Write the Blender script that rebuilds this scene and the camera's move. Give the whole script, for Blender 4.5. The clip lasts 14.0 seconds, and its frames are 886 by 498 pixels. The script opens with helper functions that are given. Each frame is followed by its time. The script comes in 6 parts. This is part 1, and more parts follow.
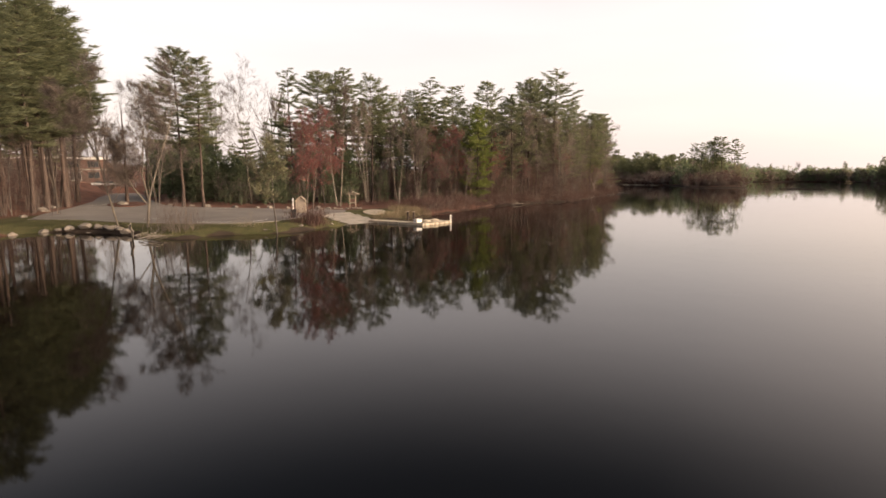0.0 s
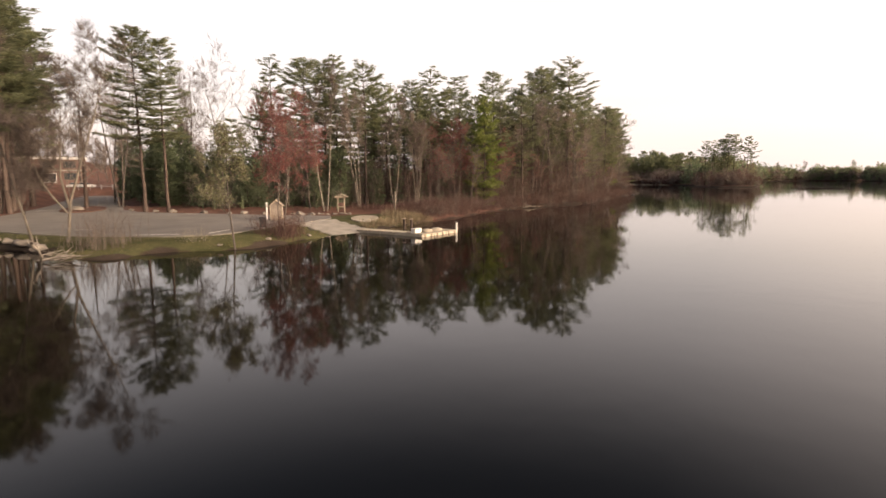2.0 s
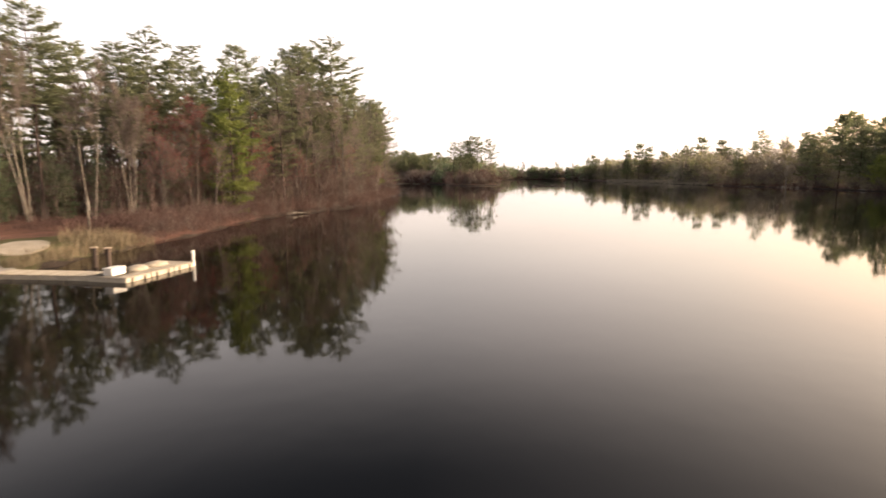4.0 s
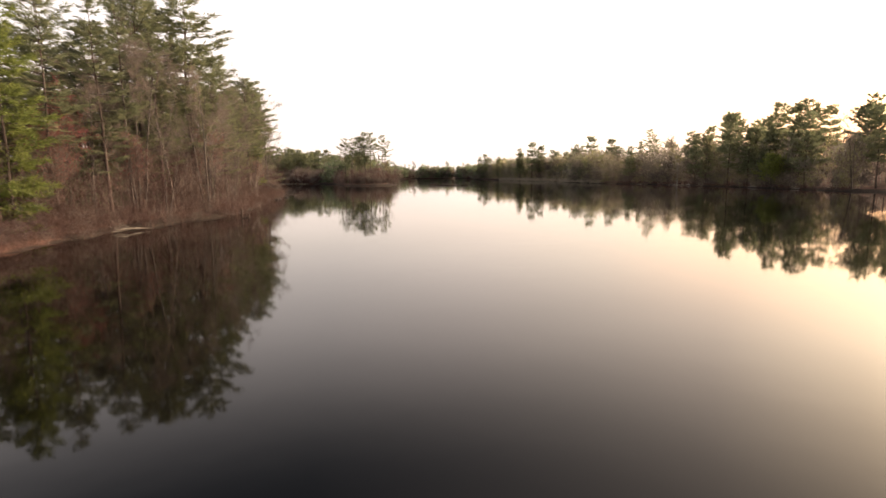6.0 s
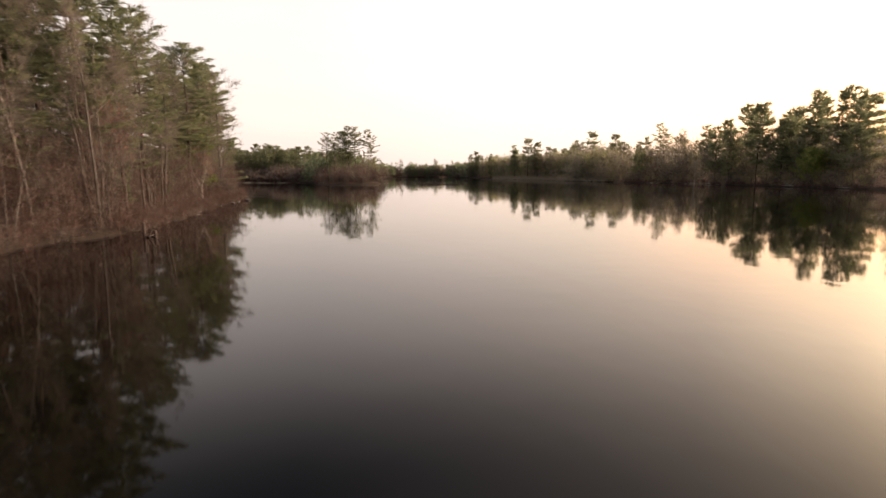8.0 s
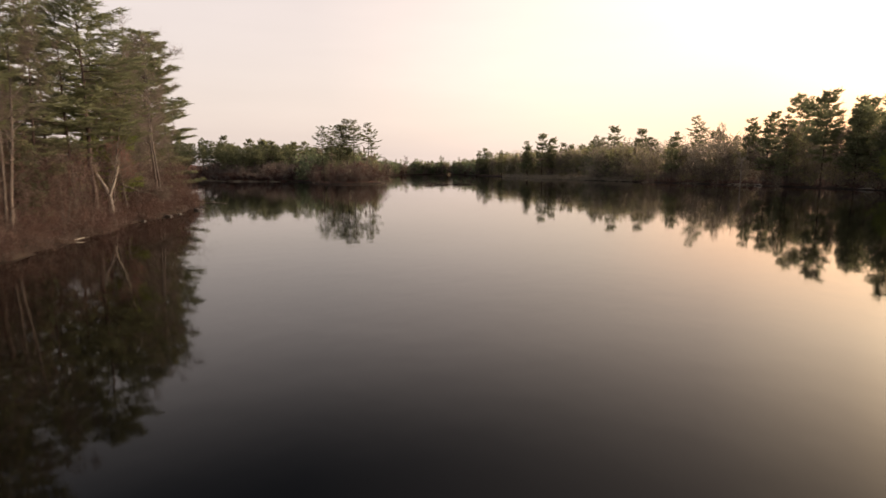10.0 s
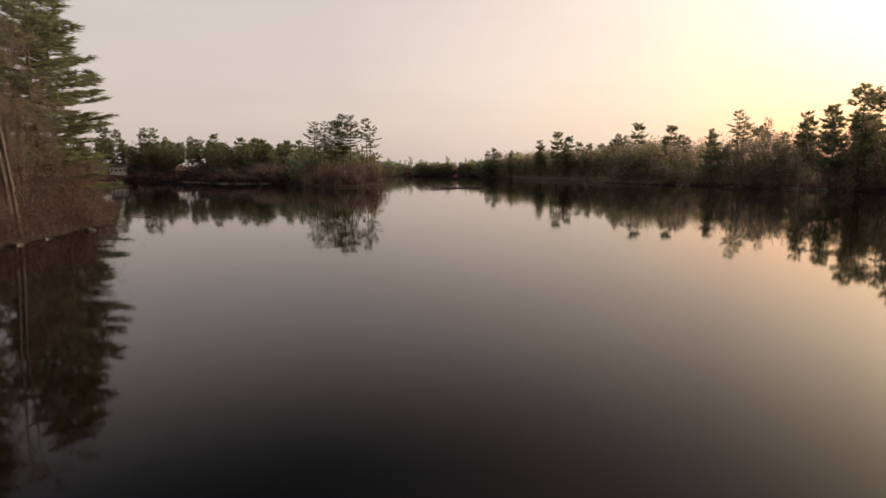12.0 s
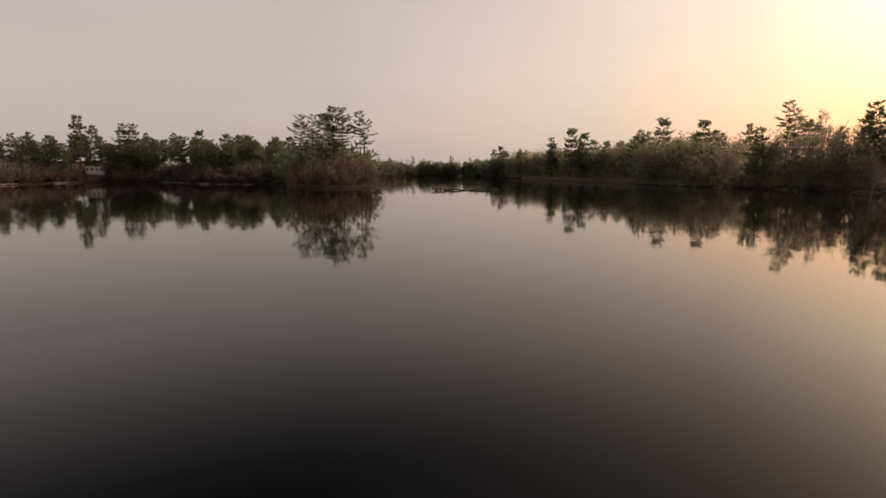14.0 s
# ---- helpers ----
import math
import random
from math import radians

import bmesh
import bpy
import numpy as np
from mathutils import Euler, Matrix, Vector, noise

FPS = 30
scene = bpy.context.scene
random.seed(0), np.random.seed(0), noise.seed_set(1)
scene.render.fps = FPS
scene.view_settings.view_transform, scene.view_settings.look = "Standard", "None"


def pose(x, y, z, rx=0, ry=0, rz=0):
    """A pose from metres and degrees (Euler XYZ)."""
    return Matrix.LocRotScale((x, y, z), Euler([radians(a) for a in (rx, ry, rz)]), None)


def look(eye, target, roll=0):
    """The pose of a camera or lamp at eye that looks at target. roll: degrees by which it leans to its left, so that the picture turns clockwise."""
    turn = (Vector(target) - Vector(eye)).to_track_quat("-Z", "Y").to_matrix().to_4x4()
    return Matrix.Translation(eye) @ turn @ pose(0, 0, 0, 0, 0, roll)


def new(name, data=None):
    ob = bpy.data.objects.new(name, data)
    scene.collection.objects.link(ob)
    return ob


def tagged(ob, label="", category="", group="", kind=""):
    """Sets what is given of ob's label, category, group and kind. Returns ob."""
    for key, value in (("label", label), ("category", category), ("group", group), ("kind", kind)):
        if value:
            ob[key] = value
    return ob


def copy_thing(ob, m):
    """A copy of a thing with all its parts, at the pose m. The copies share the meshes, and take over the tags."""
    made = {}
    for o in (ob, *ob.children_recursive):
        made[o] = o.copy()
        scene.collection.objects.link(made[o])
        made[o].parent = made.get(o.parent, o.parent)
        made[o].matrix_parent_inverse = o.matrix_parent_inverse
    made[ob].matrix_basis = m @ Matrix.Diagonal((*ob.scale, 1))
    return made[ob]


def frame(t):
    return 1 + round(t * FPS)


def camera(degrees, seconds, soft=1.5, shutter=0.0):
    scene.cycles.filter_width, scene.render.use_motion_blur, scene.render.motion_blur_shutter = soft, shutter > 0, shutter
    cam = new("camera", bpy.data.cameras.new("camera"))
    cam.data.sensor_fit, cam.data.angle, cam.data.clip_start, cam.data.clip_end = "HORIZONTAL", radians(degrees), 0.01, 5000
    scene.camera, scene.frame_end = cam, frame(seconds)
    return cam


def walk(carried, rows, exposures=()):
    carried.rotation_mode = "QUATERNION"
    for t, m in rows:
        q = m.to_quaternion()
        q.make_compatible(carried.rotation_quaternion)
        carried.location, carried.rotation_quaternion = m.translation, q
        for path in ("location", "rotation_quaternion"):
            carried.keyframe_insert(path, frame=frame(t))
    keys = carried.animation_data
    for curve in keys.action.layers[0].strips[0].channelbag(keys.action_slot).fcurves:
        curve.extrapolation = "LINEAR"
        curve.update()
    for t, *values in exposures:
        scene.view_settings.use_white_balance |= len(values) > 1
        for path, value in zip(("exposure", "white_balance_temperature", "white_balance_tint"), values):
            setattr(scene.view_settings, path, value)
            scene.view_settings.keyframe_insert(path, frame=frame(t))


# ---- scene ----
cam = camera(80.2, 14.0, soft=1.6, shutter=0.5)
PATH = [
    (0, (0.826, 0.166, 5.588), (0.785, 2.147, 5.315), -0.0),
    (0.5, (0.672, 2.454, 5.555), (0.634, 4.435, 5.283), -0.1),
    (1, (0.557, 5.132, 5.54), (0.516, 7.113, 5.268), -0.1),
    (1.5, (0.389, 8.307, 5.508), (0.339, 10.288, 5.236), -0.2),
    (2, (0.189, 11.852, 5.511), (0.147, 13.833, 5.239), -0.2),
    (2.5, (-0.012, 15.58, 5.524), (0.145, 17.555, 5.251), -0.1),
    (3, (-0.036, 19.683, 5.561), (0.486, 21.594, 5.288), 0.2),
    (3.5, (0.113, 24.066, 5.55), (0.851, 25.904, 5.272), -0.2),
    (4, (0.791, 28.642, 5.505), (1.631, 30.436, 5.227), -0.2),
    (4.2, (1.225, 30.506, 5.478), (2.125, 32.27, 5.198), -0.3),
    (6.3, (8.719, 50.615, 5.145), (9.923, 52.187, 4.861), -0.4),
    (6.5, (9.732, 52.561, 5.122), (10.936, 54.132, 4.836), -0.4),
    (7, (12.752, 57.469, 4.994), (13.962, 59.036, 4.71), -0.4),
    (7.5, (15.997, 62.44, 4.903), (17.219, 63.997, 4.617), -0.4),
    (8, (19.382, 67.515, 4.848), (20.618, 69.061, 4.561), -0.4),
    (8.2, (20.786, 69.528, 4.859), (22.022, 71.072, 4.567), -0.5),
    (10.5, (37.554, 92.486, 5.538), (38.77, 94.045, 5.24), -0.2),
    (11, (41.234, 97.417, 5.531), (42.447, 98.979, 5.234), -0.2),
    (11.5, (44.903, 102.265, 5.491), (46.111, 103.831, 5.196), -0.2),
    (12, (48.59, 107.055, 5.465), (49.794, 108.625, 5.171), -0.2),
    (12.5, (52.222, 111.817, 5.415), (53.424, 113.388, 5.12), -0.1),
    (13, (55.829, 116.589, 5.359), (57.028, 118.163, 5.064), -0.1),
    (13.5, (59.448, 121.327, 5.332), (60.643, 122.903, 5.038), -0.1),
    (14, (63.071, 126.037, 5.324), (64.265, 127.614, 5.03), -0.1),
]
EXPOSURES = [(0, 0.94, 7120, 18), (2, 1.08, 7120, 18), (3.5, 1.42, 7170, 17), (4.5, 1.44, 7220, 17), (6.5, 1.25, 7300, 18), (7.5, 1.07, 7330, 19), (9, 0.77, 7330, 19), (11, 0.40, 7300, 19), (12.5, 0.11, 7320, 19), (14, -0.09, 7350, 20)]
walk(cam, [(t, look(eye, target, roll)) for t, eye, target, roll in PATH], EXPOSURES)

# ---- light ----
SUN_AZ, SUN_EL = 104.0, 15.5          # degrees from +y towards +x, and above the horizon
SUN_DIR = Vector((math.sin(radians(SUN_AZ)) * math.cos(radians(SUN_EL)), math.cos(radians(SUN_AZ)) * math.cos(radians(SUN_EL)), math.sin(radians(SUN_EL))))


def build_world():
    w = bpy.data.worlds.new("dusk_sky")
    scene.world = w
    w.use_nodes = True
    nt = w.node_tree
    nt.nodes.clear()
    N, L = nt.nodes.new, nt.links.new
    out, bg, bg2, add = N("ShaderNodeOutputWorld"), N("ShaderNodeBackground"), N("ShaderNodeBackground"), N("ShaderNodeAddShader")
    sky = N("ShaderNodeTexSky")
    sky.sky_type = "NISHITA"
    sky.sun_disc = False
    sky.sun_elevation, sky.sun_rotation = radians(SUN_EL), radians(SUN_AZ)
    sky.dust_density, sky.air_density, sky.ozone_density = 6.0, 1.2, 1.0
    L(sky.outputs[0], bg2.inputs[0])
    bg2.inputs[1].default_value = 0.05
    tc = N("ShaderNodeTexCoord")
    dot = N("ShaderNodeVectorMath")
    dot.operation = "DOT_PRODUCT"
    L(tc.outputs["Generated"], dot.inputs[0])
    dot.inputs[1].default_value = SUN_DIR
    # glow of the veiled sun in the high haze
    ramp = N("ShaderNodeValToRGB")
    e = ramp.color_ramp.elements
    e[0].position, e[0].color = 0.0, (0.458, 0.434, 0.430, 1)
    e[1].position, e[1].color = 1.0, (2.2, 1.8, 1.18, 1)
    for p, c in ((0.40, (0.452, 0.428, 0.424, 1)), (0.62, (0.470, 0.440, 0.428, 1)), (0.74, (0.565, 0.510, 0.478, 1)), (0.83, (0.65, 0.575, 0.510, 1)), (0.90, (0.75, 0.645, 0.55, 1)), (0.95, (1.08, 0.92, 0.71, 1))):
        n = e.new(p)
        n.color = c
    mp = N("ShaderNodeMapRange")
    mp.inputs["From Min"].default_value = -1.0
    mp.inputs["From Max"].default_value = 1.0
    L(dot.outputs["Value"], mp.inputs["Value"])
    L(mp.outputs[0], ramp.inputs[0])
    # thin uneven veil of cloud
    noi = N("ShaderNodeTexNoise")
    noi.inputs["Scale"].default_value = 1.7
    noi.inputs["Detail"].default_value = 4.0
    flat = N("ShaderNodeMapping")      # drawn out into level streaks
    flat.inputs["Scale"].default_value = (1.0, 1.0, 6.0)
    L(tc.outputs["Generated"], flat.inputs["Vector"])
    L(flat.outputs[0], noi.inputs["Vector"])
    m2 = N("ShaderNodeMapRange")
    m2.inputs["To Min"].default_value = 0.87
    m2.inputs["To Max"].default_value = 1.13
    L(noi.outputs[0], m2.inputs["Value"])
    mul = N("ShaderNodeVectorMath")
    mul.operation = "SCALE"
    L(ramp.outputs[0], mul.inputs[0])
    L(m2.outputs[0], mul.inputs["Scale"])
    # haze bright low down; sky aloft dimmed so the near water mirrors dark
    sx = N("ShaderNodeSeparateXYZ")
    L(tc.outputs["Generated"], sx.inputs[0])
    up = N("ShaderNodeMapRange")
    up.interpolation_type = "SMOOTHSTEP"
    up.inputs["From Min"].default_value, up.inputs["From Max"].default_value = 0.26, 0.54
    up.inputs["To Min"].default_value, up.inputs["To Max"].default_value = 1.0, 0.58
    L(sx.outputs["Z"], up.inputs["Value"])
    side = N("ShaderNodeMapRange")     # less so on the side of the sun
    side.inputs["From Min"].default_value, side.inputs["From Max"].default_value = 0.25, 0.80
    side.inputs["To Min"].default_value, side.inputs["To Max"].default_value = 0.02, 0.36
    L(dot.outputs["Value"], side.inputs["Value"])
    L(side.outputs[0], up.inputs["To Max"])
    mul2 = N("ShaderNodeVectorMath")
    mul2.operation = "SCALE"
    L(mul.outputs[0], mul2.inputs[0])
    L(up.outputs[0], mul2.inputs["Scale"])
    low, near, both, tint = N("ShaderNodeMapRange"), N("ShaderNodeMapRange"), N("ShaderNodeMath"), N("ShaderNodeMix")
    low.interpolation_type = near.interpolation_type = "SMOOTHSTEP"
    low.inputs["From Min"].default_value, low.inputs["From Max"].default_value = 0.29, 0.0
    near.inputs["From Min"].default_value, near.inputs["From Max"].default_value = 0.62, 0.97
    L(sx.outputs["Z"], low.inputs["Value"])
    L(dot.outputs["Value"], near.inputs["Value"])
    both.operation = "MULTIPLY"
    L(low.outputs[0], both.inputs[0])
    L(near.outputs[0], both.inputs[1])
    tint.data_type = "RGBA"
    L(both.outputs[0], tint.inputs["Factor"])
    L(mul2.outputs[0], tint.inputs["A"])
    tint.inputs["B"].default_value = (1.28, 0.60, 0.29, 1)
    L(tint.outputs["Result"], bg.inputs[0])
    bg.inputs[1].default_value = 1.0
    L(bg.outputs[0], add.inputs[0])
    L(bg2.outputs[0], add.inputs[1])
    L(add.outputs[0], out.inputs[0])
    sun = bpy.data.lights.new("sun", "SUN")
    sun.energy, sun.angle, sun.color = 3.3, radians(40), (1.0, 0.87, 0.72)
    ob = new("sun", sun)
    ob.matrix_world = look(SUN_DIR * 100, (0, 0, 0))


build_world()


# ---- materials ----
def material(name, cols, scale=2.0, detail=6.0, rough=0.85, bump=0.3, bump_scale=None, fine=None, island=0.0, obj=0.0, metal=0.0, spec=0.3, stretch=None, thin=0.0):
    """A surface: two or three colours mixed by noise at two scales, with relief. island / obj: value change per piece / per thing."""
    m = bpy.data.materials.new(name)
    m.use_nodes = True
    nt = m.node_tree
    N, L = nt.nodes.new, nt.links.new
    b = nt.nodes["Principled BSDF"]
    b.inputs["Roughness"].default_value = rough
    b.inputs["Metallic"].default_value = metal
    b.inputs["Specular IOR Level"].default_value = spec
    tc = N("ShaderNodeTexCoord")
    vec = tc.outputs["Object"]
    if stretch:
        mpg = N("ShaderNodeMapping")
        mpg.inputs["Scale"].default_value = stretch
        L(vec, mpg.inputs["Vector"])
        vec = mpg.outputs[0]
    n1 = N("ShaderNodeTexNoise")
    n1.inputs["Scale"].default_value, n1.inputs["Detail"].default_value = scale, detail
    L(vec, n1.inputs["Vector"])
    ramp = N("ShaderNodeValToRGB")
    el = ramp.color_ramp.elements
    el[0].position, el[0].color = 0.32, (*cols[0], 1)
    el[1].position, el[1].color = 0.68, (*cols[-1], 1)
    if len(cols) > 2:
        k = el.new(0.5)
        k.color = (*cols[1], 1)
    L(n1.outputs[0], ramp.inputs[0])
    col = ramp.outputs[0]
    hsv = N("ShaderNodeHueSaturation")
    L(col, hsv.inputs["Color"])
    total = None
    n2 = N("ShaderNodeTexNoise")
    n2.inputs["Scale"].default_value, n2.inputs["Detail"].default_value = fine or scale * 14, 3.0
    L(vec, n2.inputs["Vector"])
    terms = [(n2.outputs[0], 0.35)]
    if island:
        g = N("ShaderNodeNewGeometry")
        terms.append((g.outputs["Random Per Island"], island))
    if obj:
        oi = N("ShaderNodeObjectInfo")
        terms.append((oi.outputs["Random"], obj))
    for s, k in terms:
        mr = N("ShaderNodeMath")
        mr.operation = "MULTIPLY_ADD"
        mr.inputs[1].default_value, mr.inputs[2].default_value = k, -k / 2
        L(s, mr.inputs[0])
        if total is None:
            ad = N("ShaderNodeMath")
            ad.inputs[1].default_value = 1.0
            L(mr.outputs[0], ad.inputs[0])
        else:
            ad = N("ShaderNodeMath")
            L(mr.outputs[0], ad.inputs[0])
            L(total, ad.inputs[1])
        total = ad.outputs[0]
    L(total, hsv.inputs["Value"])
    L(hsv.outputs[0], b.inputs["Base Color"])
    if thin:                       # light passes through needles and leaves, and through twigs to lift them as haze
        tr, mx = N("ShaderNodeBsdfTranslucent"), N("ShaderNodeMixShader")
        L(hsv.outputs[0], tr.inputs[0])
        mx.inputs[0].default_value = thin
        L(b.outputs[0], mx.inputs[1])
        L(tr.outputs[0], mx.inputs[2])
        L(mx.outputs[0], nt.nodes["Material Output"].inputs[0])
    if bump:
        bp = N("ShaderNodeBump")
        bp.inputs["Strength"].default_value = bump
        bp.inputs["Distance"].default_value = 0.03
        n3 = N("ShaderNodeTexNoise")
        n3.inputs["Scale"].default_value, n3.inputs["Detail"].default_value = bump_scale or scale * 8, 5.0
        L(vec, n3.inputs["Vector"])
        L(n3.outputs[0], bp.inputs["Height"])
        L(bp.outputs[0], b.inputs["Normal"])
    return m


M = {}
M["pine_bark"] = material("pine_bark", [(0.052, 0.038, 0.032), (0.105, 0.075, 0.062)], 3, stretch=(1, 1, 0.25), obj=0.3)
M["needles"] = material("pine_needles", [(0.160, 0.178, 0.098), (0.240, 0.254, 0.150)], 0.5, bump=0, island=0.5, obj=0.35, rough=0.7, thin=0.62)
M["needles_light"] = material("young_pine_needles", [(0.17, 0.215, 0.060), (0.26, 0.295, 0.095)], 0.5, bump=0, island=0.6, obj=0.2, rough=0.7, thin=0.62)
M["needles_dark"] = material("hemlock_needles", [(0.135, 0.170, 0.100), (0.205, 0.240, 0.145)], 0.5, bump=0, island=0.5, obj=0.3, rough=0.7, thin=0.62)
M["grey_bark"] = material("grey_bark", [(0.065, 0.054, 0.047), (0.130, 0.108, 0.093)], 3, stretch=(1, 1, 0.3), obj=0.5)
M["bank_bark"] = material("grey_brown_bark", [(0.105, 0.088, 0.070), (0.20, 0.172, 0.140)], 2.5, stretch=(1, 1, 0.5), obj=0.2)
M["pale_bark"] = material("pale_bark", [(0.13, 0.112, 0.09), (0.27, 0.235, 0.195)], 2.5, stretch=(1, 1, 0.6), obj=0.2)
M["dead_wood"] = material("bleached_dead_wood", [(0.20, 0.175, 0.15), (0.38, 0.34, 0.295)], 3, stretch=(1, 1, 0.2), obj=0.2)
M["twig"] = material("twigs", [(0.165, 0.132, 0.114), (0.255, 0.212, 0.184)], 1.5, bump=0, island=0.4, obj=0.4, thin=0.55)
# tan twigs paled: the haze over the far shores is put into this colour
M["twig_tan_hazed"] = material("hazed_tan_twigs", [(0.30, 0.262, 0.205), (0.43, 0.378, 0.302)], 1.5, bump=0, island=0.3, obj=0.3, thin=0.65)
M["bud_red"] = material("red_maple_flowers", [(0.25, 0.090, 0.082), (0.36, 0.145, 0.130)], 1.5, bump=0, island=0.6, obj=0.3, thin=0.62)
# tone raised as well, to bring haze into the far budding crowns
M["bud_olive"] = material("opening_buds", [(0.27, 0.262, 0.135), (0.38, 0.36, 0.20)], 1.5, bump=0, island=0.3, obj=0.3, thin=0.62)
M["leaf_lime"] = material("new_lime_leaves", [(0.20, 0.235, 0.065), (0.31, 0.335, 0.11)], 1.0, bump=0, island=0.5, obj=0.2, thin=0.62)
M["leaf_sage"] = material("grey_green_leaves", [(0.19, 0.198, 0.11), (0.29, 0.29, 0.18)], 1.0, bump=0, island=0.6, thin=0.62)
M["brush"] = material("red_brown_brush", [(0.078, 0.046, 0.039), (0.118, 0.071, 0.060), (0.150, 0.100, 0.084)], 0.25, bump=0, island=0.6, rough=0.9, thin=0.3)
M["reed"] = material("dry_reeds", [(0.125, 0.096, 0.060), (0.225, 0.180, 0.118)], 0.6, bump=0, island=0.5, rough=0.9)
M["grass_blade"] = material("spring_grass", [(0.075, 0.082, 0.030), (0.130, 0.128, 0.052)], 0.8, bump=0, island=0.6, rough=0.9)
M["asphalt"] = material("worn_asphalt", [(0.165, 0.150, 0.138), (0.215, 0.196, 0.180)], 0.35, fine=25, bump=0.2, bump_scale=40, rough=0.9)
M["concrete"] = material("weathered_concrete", [(0.25, 0.228, 0.20), (0.36, 0.33, 0.29)], 0.8, fine=20, bump=0.2, rough=0.85)
M["grit"] = material("grey_grit", [(0.19, 0.172, 0.148), (0.27, 0.245, 0.21)], 0.9, fine=30, bump=0.3)
M["gravel"] = material("pale_sand", [(0.27, 0.235, 0.185), (0.38, 0.335, 0.27)], 0.9, fine=30, bump=0.3)
M["stone"] = material("granite_boulder", [(0.13, 0.115, 0.10), (0.27, 0.235, 0.20)], 1.6, fine=18, bump=0.5, obj=0.35)
M["wet_stone"] = material("wet_dark_rock", [(0.04, 0.034, 0.030), (0.09, 0.078, 0.068)], 2.0, rough=0.4, bump=0.5)
M["deck"] = material("weathered_deck_boards", [(0.33, 0.285, 0.22), (0.48, 0.425, 0.34)], 2.0, stretch=(1, 6, 6), obj=0.25)
M["float"] = material("dock_float_tan", [(0.40, 0.35, 0.275), (0.52, 0.46, 0.365)], 2.0)
M["lumber"] = material("weathered_lumber", [(0.30, 0.25, 0.19), (0.44, 0.37, 0.29)], 3.0, stretch=(4, 4, 0.7), obj=0.15)
M["shed_wall"] = material("tan_shed_siding", [(0.26, 0.215, 0.175), (0.34, 0.285, 0.235)], 1.5, obj=0.1)
M["white"] = material("white_paint", [(0.66, 0.63, 0.58), (0.80, 0.78, 0.74)], 2.0, rough=0.6, bump=0.1)
M["shingle"] = material("roof_shingles", [(0.19, 0.155, 0.125), (0.28, 0.235, 0.195)], 4.0)
M["brick"] = material("red_brick", [(0.14, 0.085, 0.070), (0.20, 0.125, 0.105)], 1.5, fine=8)
M["glass"] = material("window_glass", [(0.03, 0.035, 0.04), (0.06, 0.065, 0.07)], 1.0, rough=0.08, bump=0, spec=0.6)
M["plastic"] = material("dark_plastic", [(0.022, 0.023, 0.025), (0.040, 0.041, 0.043)], 2.0, rough=0.5, bump=0.05)
M["steel"] = material("galvanised_steel", [(0.30, 0.30, 0.30), (0.42, 0.42, 0.42)], 3.0, rough=0.45, metal=0.8, bump=0.05)
M["car_paint"] = material("silver_car_paint", [(0.42, 0.42, 0.42), (0.52, 0.52, 0.52)], 1.0, rough=0.25, bump=0, spec=0.5)
M["tyre"] = material("tyre_rubber", [(0.018, 0.018, 0.018), (0.03, 0.03, 0.03)], 4.0, rough=0.8)


